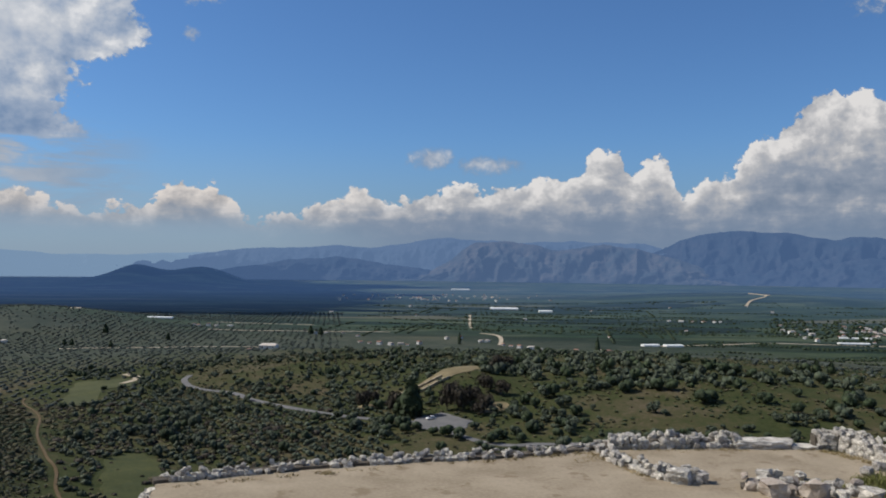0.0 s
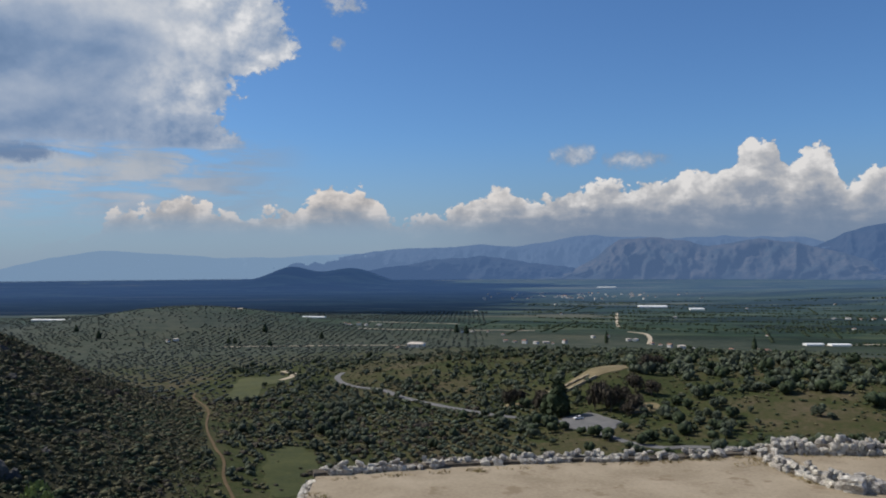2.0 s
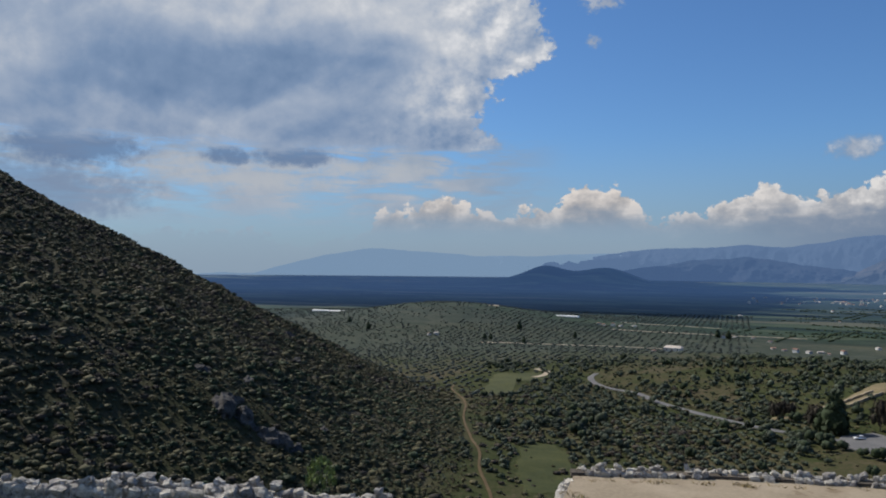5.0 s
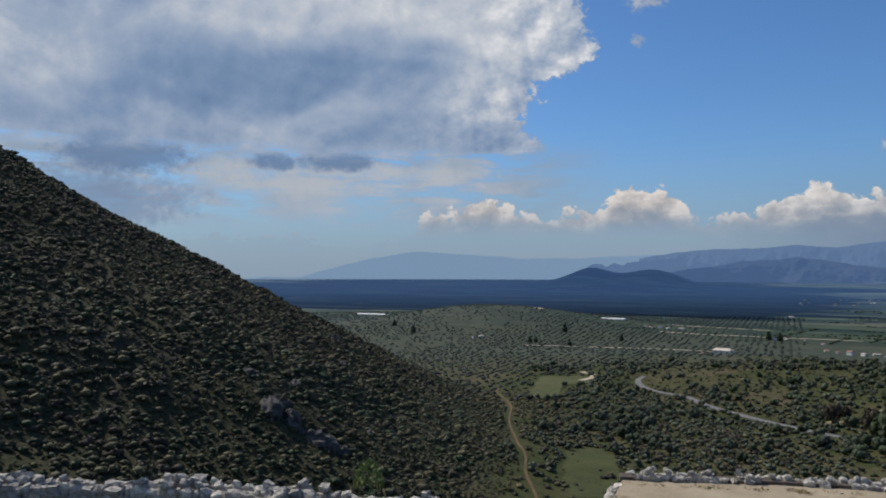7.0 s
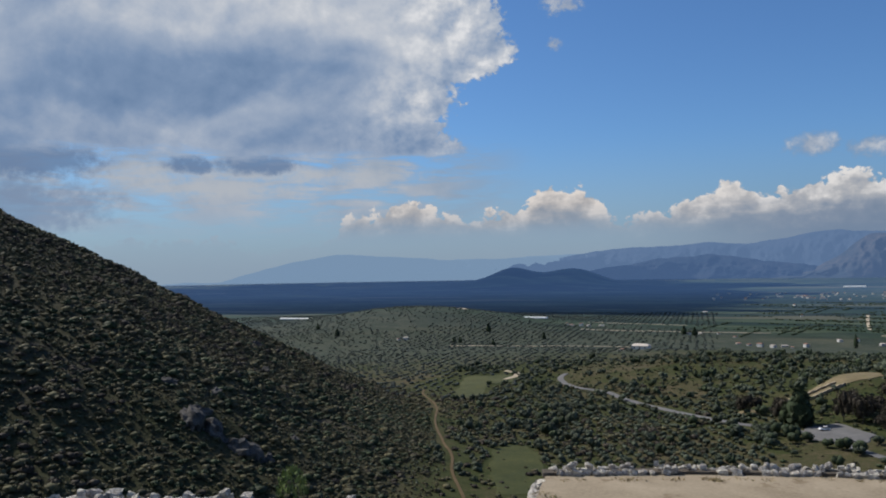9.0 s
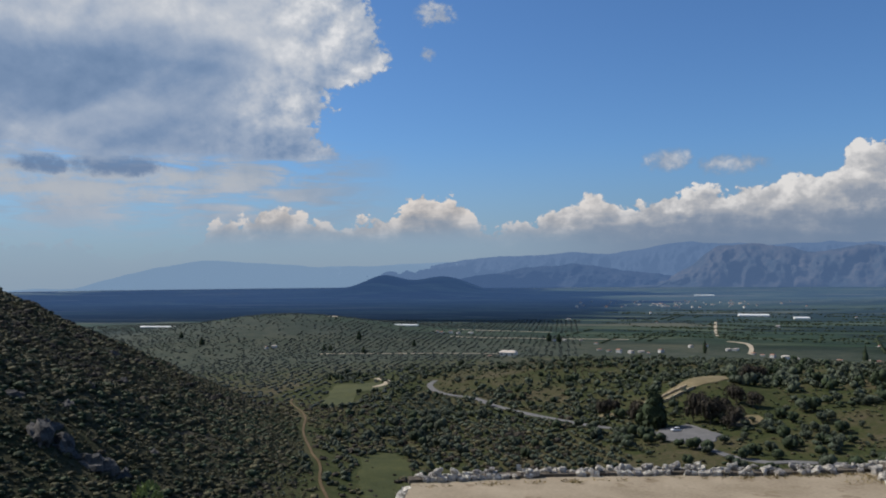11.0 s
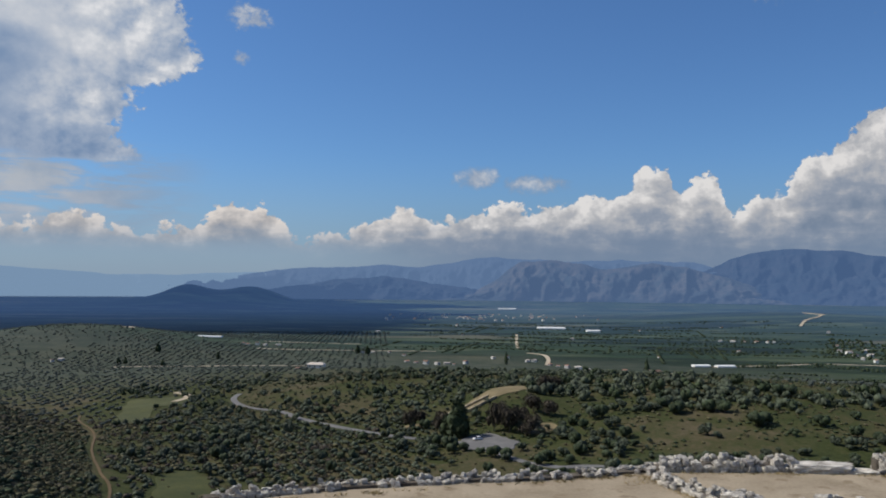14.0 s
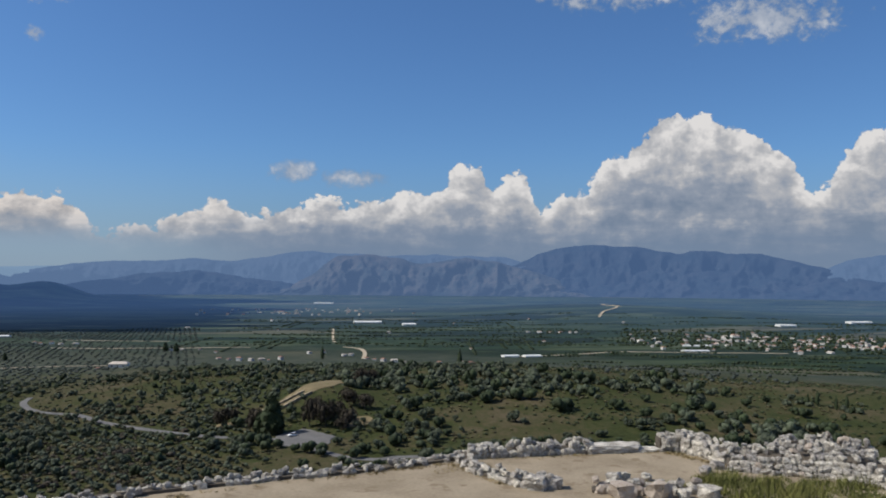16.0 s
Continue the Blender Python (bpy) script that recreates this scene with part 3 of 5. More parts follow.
def ruin_wall(label, path, width, height, size, seed, base=0.0, core_down=0.0, batter=0.0, extra=0.15, pinks=0.0, limit=300):
    """Dry-stone wall along a path: courses of stones on both faces, a rubble core and loose cap stones.
    height: a function of 0..1 along the path."""
    r = random.Random(seed)
    total = length(path)
    ox, oy, _ = along(path, 0)
    wall = thing("rubble_wall", label, "stone wall", "ruin walls", at=(ox, oy, base))
    # core
    bm = bmesh.new()
    n = max(3, int(total / 0.5))
    rows = []
    for i in range(n + 1):
        x, y, a = along(path, total * i / n * 0.9999)
        nx, ny = -math.sin(radians(a)), math.cos(radians(a))
        h = max(0.08, height(i / n) - 0.55 * size)
        w = width * 0.32
        rows.append([bm.verts.new((x + nx * k * ww - ox, y + ny * k * ww - oy, zz)) for k, ww, zz in ((-1, w + batter, -core_down - 0.05), (-1, w, h), (1, w, h + 0.02), (1, w + batter, -core_down - 0.05))])
    for p, q in zip(rows, rows[1:]):
        for k in range(3):
            bm.faces.new((p[k], q[k], q[k + 1], p[k + 1]))
    bm.faces.new(rows[0])
    bm.faces.new(rows[-1][::-1])
    bmesh.ops.recalc_face_normals(bm, faces=bm.faces)
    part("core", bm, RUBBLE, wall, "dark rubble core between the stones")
    made = 0

    def lay(x, y, z, a, sx, sy, sz, tumble):
        nonlocal made
        if made >= limit:
            return
        made += 1
        me = r.choice(PINKS) if r.random() < pinks else r.choice(STONES)
        ob = new("stone", me)
        ob.parent = wall
        ob.matrix_basis = pose(x - ox, y - oy, z, r.uniform(-tumble, tumble), r.uniform(-tumble, tumble), a + r.uniform(-14, 14) + r.choice((0, 180))) @ Matrix.Diagonal((sx, sy, sz, 1))

    top = max(height(k / 20) for k in range(21))
    z = max(0.0, top - 2.6 * size) if core_down else 0.0
    while z < top - 0.1 * size:
        sz = size * r.uniform(0.75, 0.95)
        for side in (-1, 1):
            s = r.uniform(0, size)
            while s < total:
                sx = size * r.uniform(0.55, 1.6)
                x, y, a = along(path, min(s + sx / 2, total * 0.999))
                h = height(min(1, s / total))
                if z + 0.45 * sz < h + r.uniform(-0.1, 0.1):
                    nx, ny = -math.sin(radians(a)), math.cos(radians(a))
                    o = side * (width / 2 - size * 0.42 + batter * (1 - z / top)) + r.uniform(-0.05, 0.05)
                    k = r.uniform(0.75, 1.25)
                    lay(x + nx * o, y + ny * o, z + sz / 2 - 0.02, a, sx * 1.02, size * r.uniform(0.8, 1.1), sz * k * 1.12, 20)
                s += sx * 0.97
        z += sz * 0.92
    # loose cap
    s = 0.0
    while s < total:
        sx = size * r.uniform(0.6, 1.3)
        for lane in range(max(1, int(width / 0.55))):
            if r.random() > 0.75:
                continue
            x, y, a = along(path, min(s + sx / 2, total * 0.999))
            nx, ny = -math.sin(radians(a)), math.cos(radians(a))
            o = r.uniform(-0.34, 0.34) * width
            lay(x + nx * o, y + ny * o, height(min(1, s / total)) + r.uniform(-0.06, extra) , a, sx, size * r.uniform(0.6, 1.0), size * r.uniform(0.5, 0.95), 25)
        s += sx * 0.8
    return wall


def lone_block(label, x, y, z, turn, sx, sy, sz, me, tilt=0):
    ob = new("stone_block", me)
    ob.matrix_basis = pose(x, y, z + sz / 2 - 0.02, tilt, 0, turn) @ Matrix.Diagonal((sx, sy, sz, 1))
    tagged(ob, label, "stone block", "fallen blocks")
    return ob


ruin_wall("low white limestone rubble kerb along the terrace edge", [(-7.9, 22.95), (-4.0, 24.7), (-0.6, 25.85), (1.0, 26.15)], 0.55, lambda k: 0.11 + 0.06 * math.sin(k * 9) - 0.04 * k, 0.20, 1, 0.0)
ruin_wall("thin row of loose white limestone on the terrace edge", [(1.0, 26.15), (2.2, 26.45), (4.6, 27.45), (5.5, 27.9)], 0.5, lambda k: 0.08 + 0.04 * math.sin(k * 14), 0.17, 2)
ruin_wall("white rubble facing down the terrace corner", [(-7.85, 22.85), (-7.4, 20.6), (-6.9, 18.0)], 0.35, lambda k: 0.75, 0.36, 3, base=-0.95, core_down=1.5)
ruin_wall("white limestone dry-stone wall with dark shaded face", [(5.5, 27.95), (7.6, 28.15), (10.0, 28.4)], 0.75, lambda k: 0.25 + 0.07 * math.sin(k * 3.0) + 0.05 * math.sin(k * 17), 0.23, 4)
ruin_wall("low spur of white rubble across the concrete floor", [(5.3, 27.6), (5.6, 25.6), (6.5, 24.0)], 0.6, lambda k: 0.08 + 0.13 * k, 0.22, 5)
ruin_wall("end of the rubble spur with squared stones", [(6.3, 24.15), (7.3, 23.75)], 0.75, lambda k: 0.24, 0.22, 6)
lone_block("squared white limestone block closing the rubble spur", 6.75, 23.5, 0.0, -24, 0.55, 0.5, 0.40, SLABS[0])
lone_block("grey weathered squared block beside the white one", 7.3, 23.6, 0.0, -12, 0.5, 0.42, 0.33, SLABS[1])
lone_block("long flat weathered limestone slab lying on the floor", 11.0, 28.25, 0.0, 2, 1.9, 0.75, 0.30, SLABS[2])
lone_block("thin pale slab level with the floor", 12.2, 28.2, 0.0, 0, 0.9, 0.6, 0.12, SLABS[1])
ruin_wall("ragged white rubble pier at the terrace corner", [(12.75, 28.5), (13.9, 28.3)], 0.95, lambda k: 0.50 - 0.05 * k, 0.22, 7)
ruin_wall("tumbled rubble wall running down to the grass", [(13.7, 28.4), (14.1, 27.2), (14.3, 25.9)], 1.1, lambda k: 0.55 - 0.22 * k, 0.23, 8)
ruin_wall("tall rubble wall of grey and cream limestone", [(14.1, 26.0), (15.4, 25.2), (17.0, 24.3)], 1.5, lambda k: 0.36 + 0.28 * min(1, k * 1.4) + 0.04 * math.sin(k * 21), 0.21, 9, batter=0.6, pinks=0.06)
ruin_wall("broken end of the tall rubble wall above the grass", [(16.9, 24.35), (17.9, 23.2), (18.5, 21.4)], 1.5, lambda k: 0.64 - 0.42 * k + 0.05 * math.sin(k * 15), 0.21, 29, batter=0.6, pinks=0.06)
ruin_wall("second run of the rubble wall behind the tall one", [(15.9, 26.1), (17.2, 25.6), (18.6, 24.75)], 1.0, lambda k: 0.62 + 0.20 * math.sin(k * 3.1) + 0.04 * math.sin(k * 19), 0.23, 19, core_down=3.0, pinks=0.05)
ruin_wall("low broken wall of pink conglomerate blocks", [(8.3, 23.1), (9.4, 22.75), (11.3, 22.6)], 0.7, lambda k: 0.20 - 0.06 * k, 0.26, 10, pinks=0.5)
for i, (x, y, s) in enumerate([(8.9, 22.3, 0.52), (9.9, 22.1, 0.56), (10.6, 22.0, 0.3), (11.3, 21.9, 0.42), (9.3, 24.0, 0.35), (9.7, 24.2, 0.3), (10.4, 24.1, 0.28), (14.0, 26.0, 0.42), (13.95, 26.9, 0.45), (13.3, 25.2, 0.32), (12.6, 24.6, 0.3), (14.6, 24.8, 0.4)]):
    lone_block("pinkish conglomerate boulder on the ruined floor" if s > 0.5 else "small loose limestone rock on the floor", x, y, 0.0, 40 * i, s * 1.25, s, s * 0.85, PINKS[i % 5] if s > 0.5 else STONES[i])

# walls below to the south: two runs that meet, on the slope
ruin_wall("grey dry-stone wall on the slope below", [(-23.5, 12.6), (-20.6, 14.3), (-18.5, 15.3), (-15.3, 16.75)], 0.8, lambda k: 1.02 + 0.05 * math.sin(k * 11), 0.27, 11, base=-0.95, core_down=2.6)
ruin_wall("cross wall of white rubble joining the long wall", [(-15.25, 16.75), (-14.3, 15.2), (-13.2, 13.4)], 0.8, lambda k: 1.04 - 0.15 * k, 0.27, 12, base=-0.95, core_down=2.6)
ruin_wall("white rubble wall end above the ravine", [(-15.2, 16.8), (-12.8, 17.5), (-10.2, 18.2), (-8.8, 18.0)], 0.75, lambda k: 1.0 - 0.12 * k + 0.05 * math.sin(k * 13), 0.26, 13, base=-0.98, core_down=2.6)

# ---- plants ----
def ico(level):
    bm = bmesh.new()
    bmesh.ops.create_icosphere(bm, subdivisions=level, radius=1.0)
    v = np.array([p.co[:] for p in bm.verts])
    f = np.array([[q.index for q in p.verts] for p in bm.faces])
    bm.free()
    return v, f


ICO1, ICO2 = ico(1), ico(2)


def leaf_tris(g, n, centre, radius, size):
    """n loose leaf sprays on an ellipsoid."""
    d = g.normal(size=(n, 3))
    d /= np.linalg.norm(d, axis=1)[:, None]
    d[:, 2] = np.abs(d[:, 2]) * 0.9 - 0.15
    c = centre + d * radius * g.uniform(0.85, 1.12, (n, 1))
    a, b = g.normal(size=(n, 3)), g.normal(size=(n, 3))
    a *= (size * g.uniform(0.6, 1.4, (n, 1))) / np.linalg.norm(a, axis=1)[:, None]
    b *= (size * g.uniform(0.6, 1.4, (n, 1))) / np.linalg.norm(b, axis=1)[:, None]
    v = np.stack([c + a, c + b, c - 0.5 * (a + b)], 1).reshape(-1, 3)
    return v, np.arange(3 * n).reshape(-1, 3)


def lumps(seed, count, level, leaves, leaf, spread=0.45, flat=0.8, core=1.0):
    """A crown about one metre in radius that stands on z = 0."""
    g = np.random.default_rng(seed)
    vs, fs, k = [], [], 0
    for i in range(count):
        base, f = (ICO1, ICO2)[level - 1]
        rad = np.array([1, 1, flat]) * (g.uniform(0.42, 0.62) if count > 1 else 0.85)
        a = g.uniform(0, 6.28)
        o = spread * g.uniform(0.5, 1.1) if count > 1 else 0
        c = np.array([o * math.cos(a), o * math.sin(a), flat * (0.62 + 0.35 * g.uniform(-1, 1) * (count > 1))])
        v = base * (1 + g.uniform(-0.16, 0.16, (len(base), 1))) * rad * core + c
        vs.append(v), fs.append(f + k)
        k += len(v)
        if leaves:
            v, f = leaf_tris(g, leaves // count, c, rad, leaf)
            vs.append(v), fs.append(f + k)
            k += len(v)
    v = np.vstack(vs)
    v[:, 2] = np.maximum(v[:, 2], 0.0)
    return v, np.vstack(fs)


def fast_mesh(name, v, f, material, soft=False):
    me = bpy.data.meshes.new(name)
    me.vertices.add(len(v))
    me.vertices.foreach_set("co", np.ascontiguousarray(v, dtype=np.float32).ravel())
    me.loops.add(f.size)
    me.loops.foreach_set("vertex_index", np.ascontiguousarray(f, dtype=np.int32).ravel())
    me.polygons.add(len(f))
    me.polygons.foreach_set("loop_start", np.arange(0, f.size, 3, dtype=np.int32))
    me.materials.append(material)
    if soft:
        me.polygons.foreach_set("use_smooth", np.ones(len(f), bool))
    me.update(calc_edges=True)
    return me


def scatter(name, label, category, material, kinds, x, y, size, high, g, sink=0.05):
    """Many plants in one mesh: kinds are crown shapes, set down on the land at x, y."""
    vs, fs, k = [], [], 0
    pick = g.integers(0, len(kinds), len(x))
    turn = g.uniform(0, 6.28, len(x))
    z = land(x, y)
    for q, (bv, bf) in enumerate(kinds):
        m = pick == q
        c, s = np.cos(turn[m])[:, None], np.sin(turn[m])[:, None]
        sz, hz = size[m][:, None], high[m][:, None]
        X = (bv[None, :, 0] * c - bv[None, :, 1] * s) * sz + x[m][:, None]
        Y = (bv[None, :, 0] * s + bv[None, :, 1] * c) * sz + y[m][:, None]
        Z = bv[None, :, 2] * hz + z[m][:, None] - sink * hz
        v = np.stack([X, Y, Z], -1).reshape(-1, 3)
        f = (bf[None] + (np.arange(m.sum()) * len(bv))[:, None, None]).reshape(-1, 3) + k
        vs.append(v), fs.append(f)
        k += len(v)
    me = fast_mesh(name, np.vstack(vs), np.vstack(fs), material, True)
    tagged(new(name, me), label, category, kind="stuff")


def polar(x, y):
    return np.degrees(np.arctan2(x, y)), np.hypot(x, y)


def grid(x0, x1, y0, y1, step, g, jitter=0.4, turn=0.0):
    c = ((x0 + x1) / 2, (y0 + y1) / 2)
    R = math.hypot(x1 - x0, y1 - y0) / 2
    u = np.arange(-R, R, step)
    X, Y = np.meshgrid(u, u)
    X, Y = X.ravel() + g.uniform(-jitter, jitter, X.size) * step, Y.ravel() + g.uniform(-jitter, jitter, Y.size) * step
    a = radians(turn)
    X, Y = c[0] + X * math.cos(a) - Y * math.sin(a), c[1] + X * math.sin(a) + Y * math.cos(a)
    m = (X > x0) & (X < x1) & (Y > y0) & (Y < y1)
    return X[m], Y[m]


ROAD = [(-152, 494), (-150, 476), (-136, 452), (-112, 437), (-98, 420), (-71, 395), (-46, 373), (-23, 361), (-8, 350), (9, 326), (16, 317), (27, 311), (40, 312), (70, 305), (110, 285)]
TRAIL = [(-214, 420), (-206, 403), (-180, 366), (-158, 320), (-136, 282), (-123, 262), (-114, 243), (-99, 219), (-88, 195)]
LOT = [(-12, 352), (-11, 362), (0, 370), (9, 363), (13, 352), (10, 341), (-1, 336), (-9, 342)]
FIELD = [(-187, 397), (-203, 440), (-213, 479), (-196, 488), (-178, 486), (-176, 460), (-188, 452), (-171, 402)]
GREEN = [(-116, 285), (-110, 300), (-98, 288), (-88, 262), (-80, 232), (-93, 228), (-106, 255)]
MOUND = [(-25, 405), (-14, 415), (-6, 428), (2, 444), (12, 455), (21, 453), (23, 442), (14, 428), (2, 418), (-11, 409), (-22, 402)]


def near_path(x, y, path, d):
    hit = np.zeros(len(x), bool)
    for (x0, y0), (x1, y1) in zip(path, path[1:]):
        L2 = (x1 - x0) ** 2 + (y1 - y0) ** 2
        t = np.clip(((x - x0) * (x1 - x0) + (y - y0) * (y1 - y0)) / L2, 0, 1)
        hit |= np.hypot(x - x0 - t * (x1 - x0), y - y0 - t * (y1 - y0)) < d
    return hit


def inside(x, y, poly):
    c = np.zeros(len(x), bool)
    for (x0, y0), (x1, y1) in zip(poly, poly[1:] + poly[:1]):
        c ^= ((y0 > y) != (y1 > y)) & (x < (x1 - x0) * (y - y0) / (y1 - y0 + 1e-9) + x0)
    return c


def free(x, y):
    return ~(near_path(x, y, ROAD, 2.7) | near_path(x, y, TRAIL, 2.2) | inside(x, y, LOT) | inside(x, y, FIELD) | inside(x, y, GREEN) | inside(x, y, MOUND))


def mountain_side(x, y):
    return 153 - 0.56 * np.hypot(x + 495, y - 107)


# olive hill: the nearest trees are things of their own
def limb(bm, p0, p1, r0, r1, n=6):
    p0, p1 = Vector(p0), Vector(p1)
    q = (p1 - p0).to_track_quat("Z", "Y")
    rings = [[bm.verts.new(p + q @ Vector((rr * math.cos(6.283 * k / n), rr * math.sin(6.283 * k / n), 0))) for k in range(n)] for p, rr in ((p0, r0), ((p0 + p1) / 2 + Vector((0.05, 0.03, 0)), (r0 + r1) / 2), (p1, r1))]
    for a, b in zip(rings, rings[1:]):
        for k in range(n):
            bm.faces.new((a[k], a[(k + 1) % n], b[(k + 1) % n], b[k]))


def trunk_mesh(seed, high, thick):
    r = random.Random(seed)
    bm = bmesh.new()
    limb(bm, (0, 0, -0.3), (0.05, 0, high), thick, thick * 0.7)
    for k in range(3):
        a = 2.1 * k + r.uniform(-0.4, 0.4)
        limb(bm, (0.05, 0, high * 0.9), (math.cos(a) * high * 0.7, math.sin(a) * high * 0.7, high * 1.9), thick * 0.55, thick * 0.2, 5)
    me = bpy.data.meshes.new("trunk")
    bm.to_mesh(me)
    bm.free()
    me.materials.append(BARK)
    return me


def tree_models(material, how_many, seed, **k):
    out = []
    for i in range(how_many):
        v, f = lumps(seed + i, **k)
        out.append((trunk_mesh(seed + i, 0.28, 0.07), fast_mesh("crown", v + [0, 0, 0.16], f, material)))
    return out


def plant_tree(name, label, model, x, y, size, high, turn, group, category="tree"):
    t = thing(name, label, category, group, at=(x, y, float(land(x, y)) - 0.05), turn=turn)
    t.scale = (size, size, high)
    for nm, me in zip(("trunk", "crown"), model):
        part(nm, me, None, t)
    return t


OLIVES = tree_models(LEAF_OLIVE, 6, 400, count=7, level=1, leaves=420, leaf=0.13, spread=0.55, flat=0.8, core=0.9)
DARKS = tree_models(LEAF_DARK, 4, 430, count=6, level=1, leaves=240, leaf=0.14, spread=0.5, flat=0.85)
TWIGS = tree_models(LEAF_GREY, 3, 450, count=9, level=1, leaves=900, leaf=0.10, spread=0.62, flat=1.0, core=0.55)

g1 = np.random.default_rng(21)
ox, oy = grid(-330, 420, 290, 900, 5.4, g1, 0.45, 12)
oa, orr = polar(ox, oy)
dens = 0.46 + 0.6 * vnoise(ox, oy, 60, 31) + 0.75 * vnoise(ox, oy, 19, 32, 2)
dens = dens + 0.35 * np.exp(-(((ox - 60) / 90) ** 2 + ((oy - 470) / 70) ** 2)) + 0.25 * np.exp(-(((ox + 60) / 70) ** 2 + ((oy - 450) / 60) ** 2))
dens = dens - 0.5 * np.exp(-(((ox - 110) / 55) ** 2 + ((oy - 365) / 38) ** 2)) - 0.22 * np.exp(-(((ox - 190) / 60) ** 2 + ((oy - 350) / 60) ** 2)) - 0.5 * np.exp(-(((ox - 25) / 22) ** 2 + ((oy - 395) / 20) ** 2))
dens = dens - 0.4 * np.exp(-(((ox + 40) / 40) ** 2 + ((oy - 330) / 25) ** 2)) - 0.45 * np.exp(-(((ox + 85) / 18) ** 2 + ((oy - 340) / 30) ** 2))
dens = dens - 1.6 * sstep(565, 625, orr) - 0.9 * sstep(440, 520, orr) * sstep(14, 19, oa) - 0.22 * sstep(12, 17, oa)
dens = dens - 0.22 * sstep(-4, -10, oa) * sstep(470, 400, orr)
ok = (g1.uniform(0, 1, len(ox)) < dens) & (oa > -25) & (oa < 43) & (orr > 300) & (orr < 820) & free(ox, oy) & (mountain_side(ox, oy) < -66)
ox, oy, orr = ox[ok], oy[ok], orr[ok]
own = (orr < 430) & (np.abs(ox - 20) < 150)
idx = np.nonzero(own)[0]
idx = idx[np.argsort(orr[idx])][:260]
own[:] = False
own[idx] = True
for i in idx:
    s = float(1.2 + 2.0 * g1.uniform() ** 1.4) * (1.3 if oy[i] > 385 and 15 < ox[i] < 220 else 1.0)
    dark = g1.uniform() < 0.3
    plant_tree("olive_tree" if not dark else "holm_oak", "silvery green olive tree on the grassy slope" if not dark else "dark green rounded oak on the grassy slope",
               (DARKS[i % 4] if dark else OLIVES[i % 6]), float(ox[i]), float(oy[i]), s, s * float(g1.uniform(1.1, 1.45)), float(g1.uniform(0, 360)), "trees on the near slope")
small_crowns = [lumps(500 + i, 4, 1, 84, 0.24, 0.5) for i in range(8)]
n = int((~own).sum())
shade = g1.uniform(0, 1, n) < 0.22
x_, y_ = ox[~own], oy[~own]
s_ = (1.2 + 2.0 * g1.uniform(0, 1, n) ** 1.4) * np.where((x_ > 15) & (x_ < 220) & (y_ < 480), 1.4, 0.9)
scatter("olive_grove", "silvery green olive grove covering the low hill", "olive grove", LEAF_OLIVE, small_crowns, x_[~shade], y_[~shade], s_[~shade], s_[~shade] * 1.25, g1)
scatter("dark_trees", "dark evergreen trees among the olives", "trees", LEAF_DARK, small_crowns, x_[shade], y_[shade], s_[shade] * 1.05, s_[shade] * 1.45, g1)

# low bushes and tussocks between the trees
tx, ty = grid(-180, 420, 290, 600, 3.4, g1, 0.5, 33)
ta, tr = polar(tx, ty)
ok = (g1.uniform(0, 1, len(tx)) < 0.46 + 0.8 * vnoise(tx, ty, 24, 35)) & (tr > 290) & (tr < 580) & free(tx, ty) & (ta < 43)
tx, ty = tx[ok], ty[ok]
s_ = g1.uniform(0.35, 1.25, len(tx))
low = [lumps(560 + i, 1, 1, 14, 0.4, flat=0.6) for i in range(5)]
half = vnoise(tx, ty, 30, 36) + 0.4 * g1.uniform(-1, 1, len(tx)) > 0
scatter("low_bushes", "low brownish bushes and tussocks on the open slope", "bushes", LEAF_SCRUB, low, tx[half], ty[half], s_[half], s_[half], g1)
scatter("low_bushes", "low dark green bushes on the open slope", "bushes", LEAF_DARK, low, tx[~half], ty[~half], s_[~half], s_[~half], g1)

# scrub of the mountain side and the ravine
g2 = np.random.default_rng(22)
scrubs = [lumps(600 + i, 1, 1, 22, 0.34, flat=0.5) for i in range(6)]
sx_, sy_ = grid(-580, -20, 60, 640, 2.25, g2, 0.5, 20)
sa, sr = polar(sx_, sy_)
up = mountain_side(sx_, sy_)
dens = np.where(up > -66, 0.92 + 0.5 * vnoise(sx_, sy_, 26, 41), 0.42 + 0.7 * vnoise(sx_, sy_, 35, 42))
dens = dens - 0.5 * np.exp(-(((sx_ + 152) / 12) ** 2 + ((sy_ - 174) / 9) ** 2))
ok = (g2.uniform(0, 1, len(sx_)) < dens) & (sr > 150) & (sa > -66) & (sa < -6) & (free(sx_, sy_) | (inside(sx_, sy_, GREEN) & (g2.uniform(0, 1, len(sx_)) < 0.3))) & (up < 110) & ((up > -66) | (sr < 470))
ok &= (up > -66) | (g2.uniform(0, 1, len(sx_)) < 0.7)
sx_, sy_, up = sx_[ok], sy_[ok], up[ok]
s_ = 0.5 + 1.25 * g2.uniform(0, 1, len(sx_)) ** 1.5 * (1 + 0.6 * (g2.uniform(0, 1, len(sx_)) < 0.15)) + 0.3 * vnoise(sx_, sy_, 25, 44)
s_ = np.maximum(s_, 0.5)
tone = vnoise(sx_, sy_, 30, 43) + 0.5 * g2.uniform(-1, 1, len(sx_))
for m, mat_, label in ((tone < -0.35, LEAF_GREY, "grey leafless scrub on the mountain side"), ((tone >= -0.35) & (tone < 0.3), LEAF_SCRUB, "olive-brown maquis scrub on the mountain side"), (tone >= 0.3, LEAF_DARK, "dark green maquis bushes on the mountain side")):
    scatter("scrub", label, "scrub", mat_, scrubs, sx_[m], sy_[m], s_[m], s_[m] * 1.1, g2)

